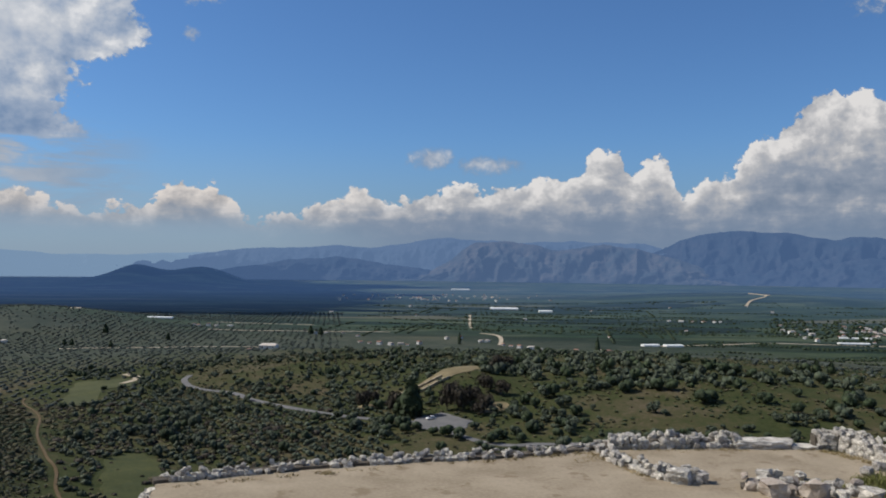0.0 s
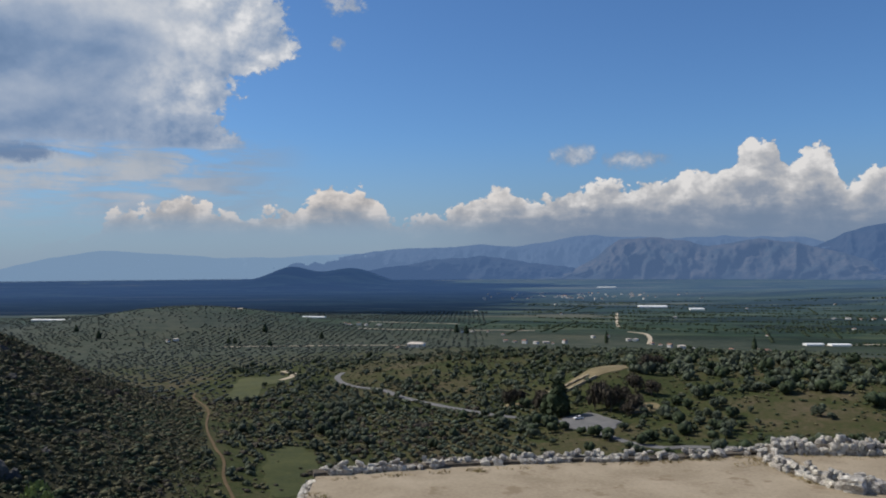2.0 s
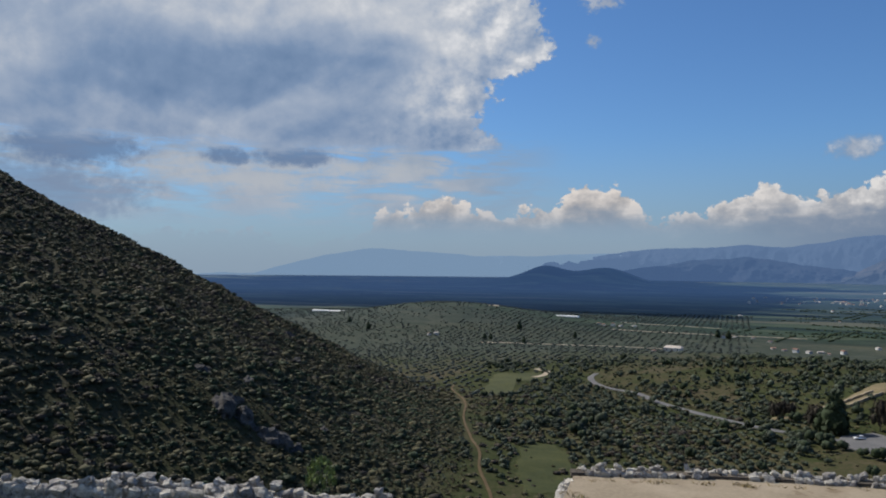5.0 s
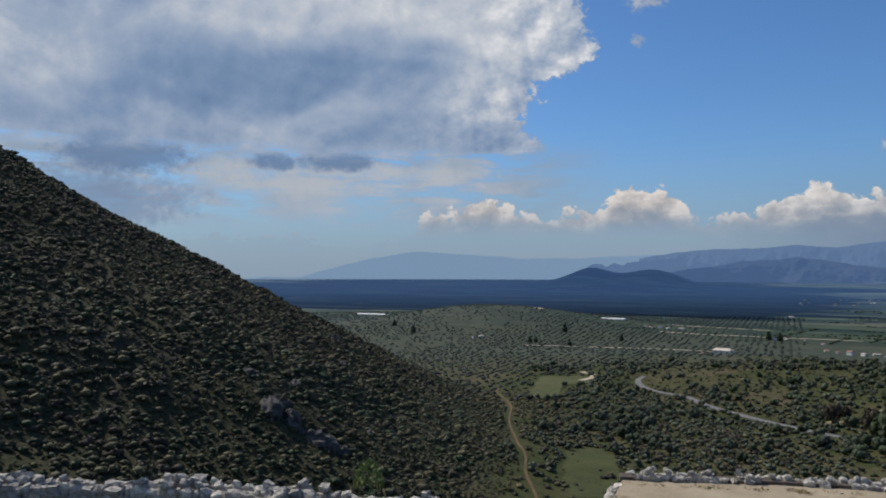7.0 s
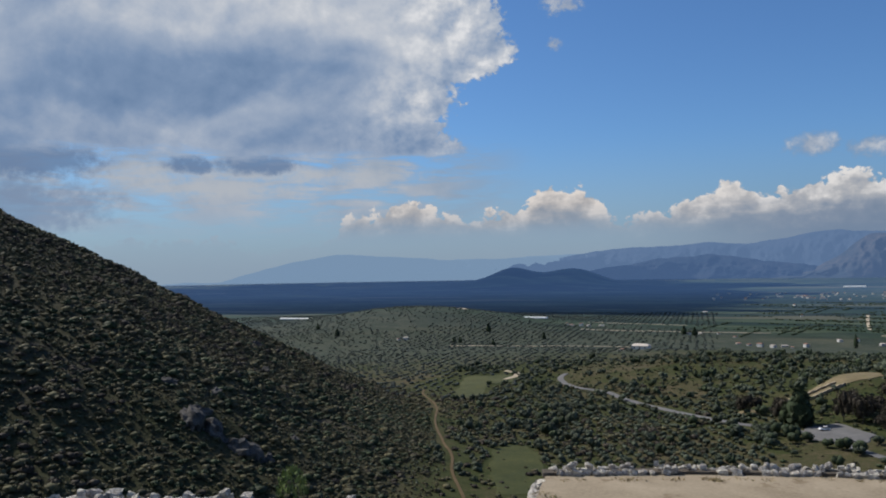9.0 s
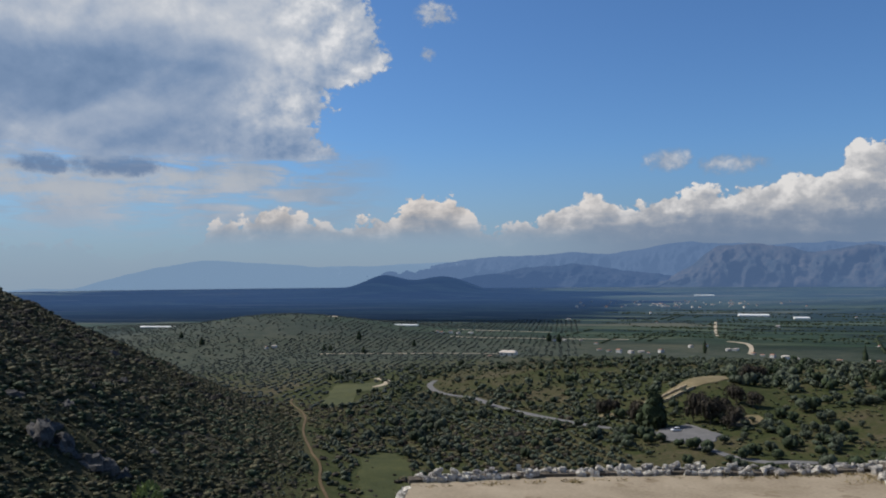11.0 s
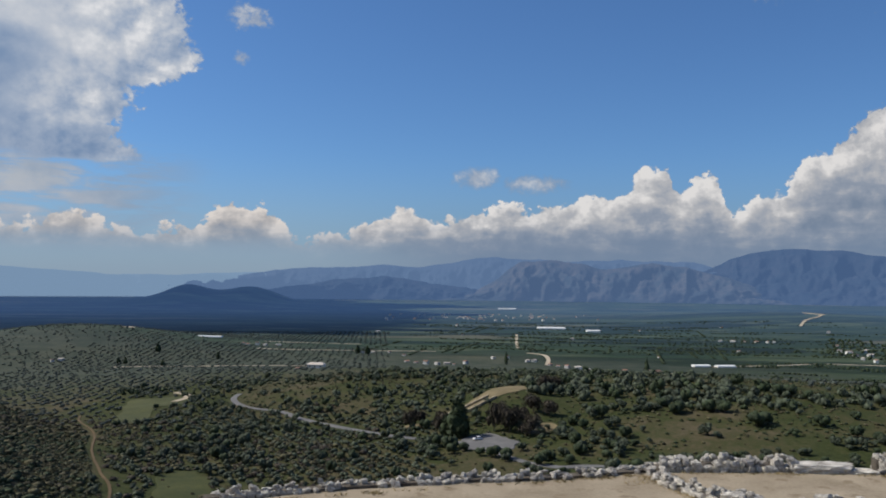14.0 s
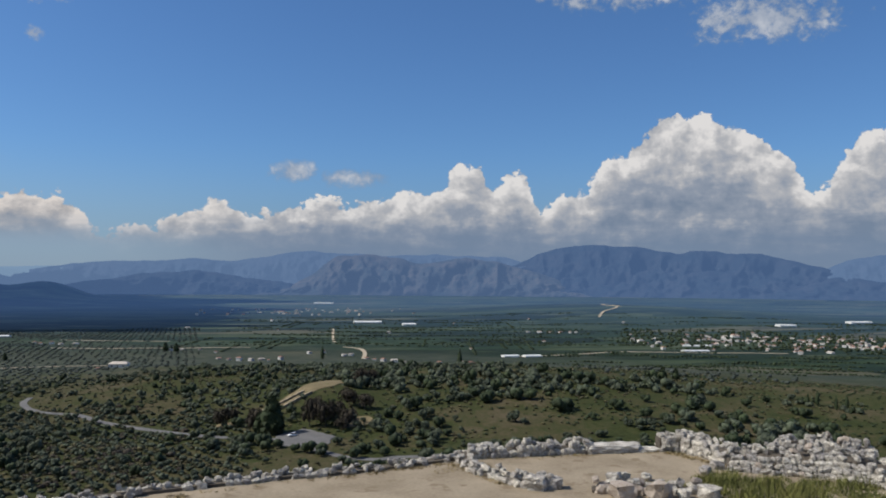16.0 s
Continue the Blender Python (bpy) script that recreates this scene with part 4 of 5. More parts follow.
# low cushions and dry tufts between the larger bushes of the mountain side
cx_, cy_ = grid(-420, -20, 60, 430, 1.75, g2, 0.5, 41)
ca, cr = polar(cx_, cy_)
ok = (cr > 150) & (cr < 430) & (ca > -66) & (ca < -8) & free(cx_, cy_) & (mountain_side(cx_, cy_) > -72) & (g2.uniform(0, 1, len(cx_)) < 0.78 + 0.5 * vnoise(cx_, cy_, 17, 47))
cx_, cy_ = cx_[ok], cy_[ok]
cushions = [lumps(640 + i, 1, 1, 9, 0.5, flat=0.7, core=0.8) for i in range(5)]
s_ = g2.uniform(0.3, 0.85, len(cx_))
tone = vnoise(cx_, cy_, 34, 48) + 0.6 * g2.uniform(-1, 1, len(cx_))
for m, mat_, label in ((tone < 0.25, LEAF_SCRUB, "low olive-brown cushions and tufts on the mountain side"), (tone >= 0.25, LEAF_OLIVE, "low grey-green cushions on the mountain side")):
    scatter("cushions", label, "scrub", mat_, cushions, cx_[m], cy_[m], s_[m], s_[m] * 0.95, g2)

# rows of olives in the ravine and on the low rise beyond
g3 = np.random.default_rng(23)
tiny = [lumps(700 + i, 1, 1, 6, 0.45, flat=0.8) for i in range(5)]
rx, ry = grid(-150, -20, 240, 430, 5.6, g3, 0.14, 32)
ok = free(rx, ry) & (mountain_side(rx, ry) < -68) & (g3.uniform(0, 1, len(rx)) < 0.72 + 0.4 * vnoise(rx, ry, 40, 51))
rx, ry = rx[ok], ry[ok]
s_ = g3.uniform(1.3, 2.1, len(rx))
scatter("olive_rows", "grey-green olive trees planted in rows in the ravine", "olive grove", LEAF_OLIVE, small_crowns, rx, ry, s_, s_ * 1.15, g3)
px_, py_ = grid(-1150, 60, 380, 1560, 6.8, g3, 0.24, 8)
pa, pr = polar(px_, py_)
dens = 0.66 + 0.9 * vnoise(px_, py_, 90, 61) + 0.3 * vnoise(px_, py_, 20, 62)
ok = (g3.uniform(0, 1, len(px_)) < dens) & (pa > -46) & (pa < 3) & (pr > np.where(pa < -19, 430, 560)) & (pr < 1330) & (mountain_side(px_, py_) < -66) & ((pa < -13) | ((pr > 610) & (pa < -7))) & free(px_, py_)
px_, py_ = px_[ok], py_[ok]
s_ = g3.uniform(1.1, 2.1, len(px_))
scatter("olive_plantation", "grey-green olive plantations on the valley floor", "olive grove", LEAF_SILVER_HAZED, tiny, px_, py_, s_, s_ * 0.62, g3)
qx, qy = grid(150, 700, 430, 900, 8.0, g3, 0.35, 25)
qa, qr = polar(qx, qy)
ok = (qa > 19) & (qa < 33) & (qr > 490) & (qr < 670) & (g3.uniform(0, 1, len(qx)) < 0.62 + 0.8 * vnoise(qx, qy, 90, 71) - 0.5 * sstep(600, 670, qr))
qx, qy = qx[ok], qy[ok]
s_ = g3.uniform(1.2, 2.2, len(qx))
scatter("olive_orchard", "pale olive orchard at the edge of the plain", "olive grove", LEAF_SILVER_HAZED, tiny, qx, qy, s_, s_ * 0.95, g3)
# hedges and tree belts of the plain, along the edges of the fields
hx, hy = [], []
for _ in range(190):
    a_, r_ = radians(g3.uniform(-7, 46)), 960 + 760 * g3.uniform() ** 1.2
    x0, y0, long = r_ * math.sin(a_), r_ * math.cos(a_), g3.uniform(30, 190)
    t_ = radians(g3.choice((8, 14, 21, 100), p=(0.4, 0.3, 0.2, 0.1)) + g3.uniform(-3, 3))
    k_ = np.arange(0, long, 4.6) + g3.uniform(-1.5, 1.5, len(np.arange(0, long, 4.6)))
    k_ = k_[g3.uniform(0, 1, len(k_)) < g3.uniform(0.5, 1.0)]
    hx.append(x0 + k_ * math.cos(t_)), hy.append(y0 - k_ * math.sin(t_) + g3.uniform(-1, 1, len(k_)))
for _ in range(46):
    a_, r_ = radians(g3.uniform(15, 46)), g3.uniform(670, 960)
    k_ = np.arange(0, g3.uniform(30, 120), 4.2)
    t_ = radians(15 + g3.uniform(-4, 4))
    hx.append(r_ * math.sin(a_) + k_ * math.cos(t_)), hy.append(r_ * math.cos(a_) - k_ * math.sin(t_) + g3.uniform(-1, 1, len(k_)))
hx, hy = np.concatenate(hx), np.concatenate(hy)
s_ = g3.uniform(0.9, 2.2, len(hx))
scatter("hedgerows", "dark hedges and tree belts between the fields", "hedges", LEAF_DARK, tiny, hx, hy, s_ * 1.3, s_ * 0.8, g3)

vx, vy = g3.uniform(350, 900, 2600), g3.uniform(750, 1250, 2600)
va, vr = polar(vx, vy)
ok = (va > 22) & (va < 42) & (vr > 1000) & (vr < 1340) & (g3.uniform(0, 1, 2600) < 0.45)
vx, vy = vx[ok], vy[ok]
s_ = g3.uniform(1.5, 3.2, len(vx))
scatter("garden_trees", "dark garden trees between the village houses", "trees", LEAF_DARK, tiny, vx, vy, s_, s_ * 1.2, g3)


# cypresses, pines and bare trees that stand out
def spire(seed, slim, leaves, leaf):
    g = np.random.default_rng(seed)
    v, f = ICO2
    prof = np.array([1, 1, 1.0])
    v = v * prof
    h = (v[:, 2] + 1) / 2
    k = np.sin(np.clip(h, 0, 1) ** 0.7 * math.pi) * 0.6 + (1 - h) * 0.5
    v = np.stack([v[:, 0] * slim * k, v[:, 1] * slim * k, h], 1)
    v[:, :2] *= 1 + g.uniform(-0.22, 0.22, (len(v), 1))
    n = leaves
    hh = g.uniform(0.03, 0.98, n)
    a = g.uniform(0, 6.28, n)
    kk = (np.sin(hh ** 0.7 * math.pi) * 0.6 + (1 - hh) * 0.5) * slim * 0.9
    c = np.stack([kk * np.cos(a), kk * np.sin(a), hh], 1)
    p, q = g.normal(size=(n, 3)) * leaf, g.normal(size=(n, 3)) * leaf
    lv = np.stack([c + p, c + q, c - 0.5 * (p + q) + [0, 0, leaf]], 1).reshape(-1, 3)
    lf = np.arange(3 * n).reshape(-1, 3) + len(v)
    return fast_mesh("crown", np.vstack([v, lv]), np.vstack([f, lf]), LEAF_DARK)


POST = trunk_mesh(77, 0.25, 0.03)
SLIM, BROAD = spire(801, 0.16, 160, 0.03), spire(802, 0.34, 420, 0.05)
for x, y, h, wide, label in [(120, 628, 15, 0, "tall dark cypress beside a red-roofed house"), (17, 790, 13, 0, "dark cypress behind the olive hill"), (-338, 819, 9, 1, "dark conifer among the plantations"),
                             (-338, 730, 6, 1, "dark conifer among the plantations"), (-332, 731, 6, 1, "dark conifer among the plantations"), (-293, 721, 6, 1, "dark conifer among the plantations"), (-266, 791, 7, 1, "dark conifer among the plantations"),
                             (-143, 888, 9, 1, "dark tree beside a white farmhouse"), (-131, 880, 9, 1, "dark tree beside a white farmhouse"), (-475, 731, 8, 1, "dark conifer among the plantations"), (-526, 770, 7, 1, "dark conifer among the plantations"),
                             (253, 372, 7.5, 0, "slim cypress in the row on the grassy slope"), (257, 363, 7, 0, "slim cypress in the row on the grassy slope"), (262, 362, 7.5, 0, "slim cypress in the row on the grassy slope"), (249, 374, 6, 0, "slim cypress in the row on the grassy slope"),
                             (215, 450, 7, 1, "dark conifer on the slope"), (205, 446, 8, 1, "dark conifer on the slope"), (-13.5, 366, 17, 1, "tall dark conifer beside the parking area"), (-19, 371, 9, 1, "dark conifer beside the parking area")]:
    t = thing("cypress" if not wide else "conifer", label, "tree", "conifers", at=(x, y, float(land(x, y)) - 0.1), turn=(x * 37) % 360)
    t.scale = (h, h, h)
    part("trunk", POST, None, t)
    part("crown", SLIM if not wide else BROAD, None, t)
for x, y, s, h in [(3, 374, 4.0, 12), (10, 371, 4.5, 11), (14, 378, 4.5, 9), (6, 384, 4.2, 10), (-22, 378, 4.0, 9), (-37, 388, 3.6, 8), (22, 398, 5, 8), (29, 393, 4.2, 7), (-33, 393, 3.6, 7), (19, 368, 4.2, 8), (30, 440, 4.5, 8), (36, 446, 4.0, 7), (17, 362, 3.2, 5)]:
    plant_tree("bare_tree", "brown leafless tree beside the parking area", TWIGS[int(abs(x)) % 3], x, y, s, h * 0.75, (x * 53) % 360, "brown trees at the parking area")
for x, y, s in [(110, 389, 4.2), (103, 391, 4.0), (117, 366, 4.6), (122, 370, 4.0), (146, 367, 3.8), (147, 426, 4.0), (153, 425, 4.2), (159, 418, 3.4), (168, 418, 2.4), (46, 322, 2.8), (20, 315, 3.0), (2, 327, 3.4), (7, 324, 3.2), (-3, 330, 2.4), (31, 316, 2.6), (24, 322, 2.8), (-16, 344, 3.6), (-10, 340, 2.6), (128, 352, 2.2), (60, 340, 2.0), (36, 331, 2.0), (-38, 350, 2.6), (-26, 341, 2.4), (172, 352, 3.5), (160, 345, 3.0), (190, 362, 3.6), (152, 310, 2.6), (168, 300, 3.0), (181, 296, 3.4), (196, 306, 3.2), (206, 290, 3.6), (216, 301, 3.0), (203, 332, 3.4), (224, 322, 3.8), (184, 330, 2.4), (140, 322, 2.2), (127, 318, 1.9), (232, 350, 3.2), (214, 372, 2.8), (166, 380, 2.6), (236, 300, 3.6), (190, 400, 2.6)]:
    plant_tree("evergreen_bush", "dark rounded evergreen bush on the open slope", DARKS[int(x) % 4], x, y, s, s * 1.1, (x * 71) % 360, "bushes on the open slope", "bush")

# fresh shrub behind the lower wall, weeds and grass on the terrace
b = thing("shrub", "fresh green fig shrub behind the rubble wall", "shrub", at=(-13.6, 18.7, float(land(-13.6, 18.7))), turn=20)
b.scale = (0.52, 0.52, 1.0)
part("stem", trunk_mesh(78, 1.4, 0.05), None, b)
lv, lf = leaf_tris(np.random.default_rng(5), 260, np.array([0, 0, 0.55]), np.array([0.75, 0.75, 0.75]), 0.11)
part("crown", fast_mesh("crown", lv * [1, 1, 1.05] + [0, 0, -float(land(-13.6, 18.7)) - 0.55], lf, LEAF_FRESH), None, b)


def blades(name, label, material, spots, per, high, g, lean=0.35):
    vs, k = [], 0
    for x, y, r in spots:
        n = int(per * r * r)
        a, d = g.uniform(0, 6.28, n), r * np.sqrt(g.uniform(0, 1, n))
        px, py = x + d * np.cos(a), y + d * np.sin(a)
        h = high * g.uniform(0.25, 1.3, n) * (1.15 - 0.6 * d / r) * (0.75 + 0.7 * float(vnoise(x, y, 0.9, 15)))
        t = g.uniform(0, 6.28, n)
        w = 0.016
        p0 = np.stack([px - w * np.cos(t), py - w * np.sin(t), np.full(n, -0.01)], 1)
        p1 = np.stack([px + w * np.cos(t), py + w * np.sin(t), np.full(n, -0.01)], 1)
        p2 = np.stack([px + h * lean * g.normal(size=n), py + h * lean * g.normal(size=n), h], 1)
        vs.append(np.stack([p0, p1, p2], 1).reshape(-1, 3))
    v = np.vstack(vs)
    tagged(new(name, fast_mesh(name, v, np.arange(len(v)).reshape(-1, 3), material)), label, "grass", kind="stuff")


g4 = np.random.default_rng(24)
meadow = [(12.0 + 0.62 * i + 0.3 * (j % 2) + 0.25 * math.sin(i * 7 + j * 5), 21.2 + 0.55 * j - 0.22 * i + 0.2 * math.sin(i * 3 + j * 11), 0.45 + 0.2 * math.sin(i * 5 + j * 2)) for i in range(11) for j in range(6) if 21.2 + 0.55 * j - 0.22 * i < 24.6 - 0.28 * i + 0.6]
blades("tall_grass", "tall green grass growing below the rubble wall", GRASS, meadow, 700, 0.36, g4)
g5 = random.Random(9)
strewn = []
for a_, b_ in (((-7.3, 22.6), (-0.5, 25.3)), ((0.2, 25.5), (5.2, 27.3)), ((6.0, 27.6), (12.4, 27.9)), ((5.9, 27.2), (6.2, 24.6)), ((5.0, 27.0), (6.0, 24.2)), ((12.8, 27.9), (13.8, 25.6))):
    for _ in range(26):
        k_ = g5.random()
        strewn.append((a_[0] + (b_[0] - a_[0]) * k_ + g5.gauss(0, 0.12), a_[1] + (b_[1] - a_[1]) * k_ - abs(g5.gauss(0, 0.14)), g5.uniform(0.07, 0.2)))
blades("weed_fringe", "thin brown weeds fringing the terrace walls", DRYGRASS, strewn, 900, 0.10, g4, 1.0)
blades("dry_weeds", "dry yellow weeds along the foot of the walls", DRYGRASS, [(5.9, 24.9, 0.5), (6.1, 24.4, 0.4), (5.7, 25.6, 0.3), (7.6, 27.75, 0.35), (8.6, 27.85, 0.3), (9.4, 27.95, 0.3), (6.6, 27.7, 0.3), (4.2, 26.9, 0.4), (3.4, 26.6, 0.4), (2.4, 26.2, 0.3), (0.9, 25.8, 0.35), (1.5, 25.95, 0.3), (-0.5, 25.4, 0.25), (13.2, 27.4, 0.5), (13.6, 26.7, 0.4), (12.4, 27.9, 0.3), (14.6, 25.1, 0.4), (-7.2, 20.9, 0.3), (-6.8, 20.6, 0.3), (4.9, 26.3, 0.4), (4.4, 26.0, 0.3)], 420, 0.13, g4, 0.9)
blades("green_weeds", "low green weeds between the floor stones", GRASS, [(10.0, 23.6, 0.5), (10.9, 23.3, 0.5), (11.7, 23.0, 0.6), (9.3, 23.5, 0.35), (12.2, 24.0, 0.4), (-6.9, 20.7, 0.2)], 600, 0.16, g4, 0.6)

# ---- roads, fields, parking ----
def ribbon(name, label, path, width, material, lift=0.25, kind="structure", seed=0):
    """A road laid over the land."""
    fine = []
    for k in range(len(path) - 1):
        p0, p1, p2, p3 = (np.array(path[max(0, min(len(path) - 1, k + o))], float) for o in (-1, 0, 1, 2))
        m = max(3, int(np.linalg.norm(p2 - p1) / 2.5))
        m = min(m, 40)
        for t in np.linspace(0, 1, m, endpoint=False):
            fine.append(0.5 * (2 * p1 + (p2 - p0) * t + (2 * p0 - 5 * p1 + 4 * p2 - p3) * t * t + (3 * p1 - p0 - 3 * p2 + p3) * t ** 3))
    fine = np.array(fine + [np.array(path[-1], float)])
    d = np.gradient(fine, axis=0)
    nrm = np.stack([-d[:, 1], d[:, 0]], 1) / np.linalg.norm(d, axis=1)[:, None]
    w = width / 2 * (1 + 0.15 * vnoise(fine[:, 0], fine[:, 1], 9, seed + 90))
    rows = [fine + nrm * (w * k)[:, None] for k in (-1.1, -1, 0, 1, 1.1)]
    v = []
    for k, q in enumerate(rows):
        z = land(q[:, 0], q[:, 1]) + (lift if 0 < k < 4 else -0.8)
        v.append(np.stack([q[:, 0], q[:, 1], z], 1))
    n = len(fine)
    f = [[k * n + i, (k + 1) * n + i, (k + 1) * n + i + 1, k * n + i + 1] for k in range(4) for i in range(n - 1)]
    me = mesh_of(name, np.vstack(v), np.array(f)[:, ::-1], material)
    tagged(new(name, me), label, name.replace("_", " "), kind=kind)


def patch(name, label, poly, material, lift=0.2, step=2.5):
    """A field or yard: a sheet draped over the land inside a bent outline."""
    c = np.mean(np.array(poly, float), axis=0)
    out = []
    for k in range(len(poly)):
        p0, p1 = np.array(poly[k], float), np.array(poly[(k + 1) % len(poly)], float)
        for t in np.linspace(0, 1, max(2, int(np.linalg.norm(p1 - p0) / step)), endpoint=False):
            q = p0 + (p1 - p0) * t
            out.append(q + (q - c) * 0.22 * float(vnoise(q[0], q[1], 8, 95)))
    out = np.array(out)
    rings, n = np.linspace(1.04, 0, 12, endpoint=False), len(out)
    v = []
    for i, s in enumerate(rings):
        q = c + (out - c) * s
        v.append(np.stack([q[:, 0], q[:, 1], land(q[:, 0], q[:, 1]) + (lift if i else -0.8)], 1))
    v = np.vstack(v + [np.array([[c[0], c[1], float(land(c[0], c[1])) + lift]])])
    f = [[i * n + j, i * n + (j + 1) % n, (i + 1) * n + (j + 1) % n, (i + 1) * n + j] for i in range(11) for j in range(n)]
    f += [[11 * n + j, 11 * n + (j + 1) % n, 12 * n] for j in range(n)]
    area = sum(a[0] * b[1] - b[0] * a[1] for a, b in zip(poly, poly[1:] + poly[:1]))
    if area < 0:
        f = [q[::-1] for q in f]
    me = bpy.data.meshes.new(name)
    me.from_pydata(v.tolist(), [], f)
    me.materials.append(material)
    tagged(new(name, me), label, name.replace("_", " "), kind="structure")


MEADOW = surface("meadow", (0.036, 0.046, 0.017), (0.074, 0.079, 0.030), 0.06, 10, 0.95, 0.5, 0.3, spots=(0.6, 0.15, (0.07, 0.075, 0.025)))
PASTURE = surface("pasture", (0.026, 0.036, 0.010), (0.064, 0.070, 0.021), 0.09, 10, 0.95, 0.5, 0.3, spots=(0.58, 0.2, (0.04, 0.05, 0.018)))
EARTH = surface("pale_earth", (0.115, 0.095, 0.052), (0.215, 0.175, 0.10), 0.07, 9, 0.95, 0.6, 0.3, spots=(0.6, 0.2, (0.11, 0.11, 0.045)))
ribbon("road", "grey asphalt road winding down the hill", ROAD, 3.7, ASPHALT)
ribbon("trail", "narrow ochre dirt track in the ravine", TRAIL, 1.0, REDDUST)
ribbon("road", "pale farm road crossing the plain", [(44, 1290), (38, 1120), (36, 1010)], 3.5, DUST, 0.4)
ribbon("road", "pale road bending into the hamlet", [(44, 938), (58, 926), (63, 900), (62, 850), (56, 787)], 4, DUST, 0.4)
ribbon("road", "pale cutting of a road on the far rise", [(566, 1517), (624, 1645), (684, 1734), (713, 1793)], 5, DUST, 0.8)
ribbon("road", "pale cutting of a road on the far rise", [(725, 1800), (715, 1850), (716, 1900)], 6, DUST, 0.8)
ribbon("track", "short white track on the low rise", [(-462, 1035), (-448, 1000), (-436, 975), (-440, 960)], 6, DUST, 0.4)
ribbon("track", "white track beside the meadow", [(-196, 505), (-186, 496), (-182, 484), (-184, 470)], 4, DUST, 0.35)
for x0, y0, x1, y1 in ((-260, 905, -60, 930), (215, 800, 330, 845), (340, 850, 520, 815), (-330, 700, -150, 720), (-280, 1010, -160, 1020), (100, 700, 160, 720)):
    ribbon("track", "pale farm track between the fields", [(x0, y0), ((x0 + x1) / 2, (y0 + y1) / 2 + 4), (x1, y1)], 4.5, DUST, 0.35, seed=x0)
patch("parking", "grey asphalt parking area below the mound", LOT, ASPHALT, 0.3)
patch("meadow", "bright green mown meadow in the valley", FIELD, MEADOW)
patch("pasture", "green pasture below the terrace", GREEN, PASTURE)
patch("mound", "bare sandy burial mound with pale earth", MOUND, EARTH, 0.3)
patch("bare_soil", "pale bare soil beside the road", [(-42, 392), (-36, 398), (-29, 394), (-30, 387), (-38, 386)], EARTH)
patch("bare_soil", "reddish bare soil above the parking area", [(14, 378), (22, 384), (30, 382), (34, 372), (24, 366), (16, 368)], EARTH)

# low stone walls of the passage into the mound
for label, path in (("pale retaining wall of the passage into the mound", [(-24, 405), (-12, 413), (0, 424)]), ("pale retaining wall of the passage into the mound", [(-21, 400), (-9, 408), (4, 420)])):
    bm = bmesh.new()
    prev = None
    for i in range(17):
        x, y, a = along(path, length(path) * i / 16 * 0.999)
        z = float(land(x, y))
        nx, ny = -math.sin(radians(a)) * 0.6, math.cos(radians(a)) * 0.6
        row = [bm.verts.new(p) for p in ((x - nx, y - ny, z - 0.5), (x - nx, y - ny, z + 1.3 + 0.2 * math.sin(i * 2.3)), (x + nx, y + ny, z + 1.3 + 0.2 * math.sin(i * 2.3 + 1)), (x + nx, y + ny, z - 0.5))]
        if prev:
            for k in range(4):
                bm.faces.new((prev[k], row[k], row[(k + 1) % 4], prev[(k + 1) % 4]))
        else:
            bm.faces.new(row)
        prev = row
    bm.faces.new(prev[::-1])
    bmesh.ops.recalc_face_normals(bm, faces=bm.faces)
    me = bpy.data.meshes.new("retaining_wall")
    bm.to_mesh(me)
    bm.free()
    me.materials.append(surface("ashlar", (0.16, 0.13, 0.09), (0.33, 0.28, 0.20), 0.4, 9, 0.95, 0.8, 0.2))
    tagged(new("retaining_wall", me), label, "stone wall")


# grey crag on the mountain side
CRAG_V, CRAG_F = ico(3)


def crag(x, y, w, h, seed):
    d = CRAG_V * 3
    k = vnoise(d[:, 0] + seed * 7, d[:, 1] + d[:, 2] * 1.7, 1.3, seed, 5)
    v = CRAG_V * (1 + 0.75 * k[:, None]) * [w * 1.25, w * 0.75, h]
    me = mesh_of("crag", v, CRAG_F, CLIFF)
    ob = tagged(new("crag", me), "grey limestone crag showing through the scrub", "rock", "crags")
    ob.matrix_basis = pose(x, y, float(land(x, y)) - 0.5 * h, 0, 0, 40 + 25 * seed)


for i, (x, y, w, h) in enumerate([(-160, 172, 4.5, 4.5), (-156, 176, 4, 5), (-150, 178, 4.5, 4), (-146, 179, 3.5, 4.5), (-163, 178, 3, 3), (-143, 182, 3, 3.5), (-172, 196, 2.5, 2), (-185, 220, 2.5, 2), (-150, 205, 2, 1.6), (-205, 262, 2.2, 1.6), (-178, 182, 2.4, 2), (-240, 300, 2.5, 1.8)]):
    crag(x, y, w, h, 40 + i)


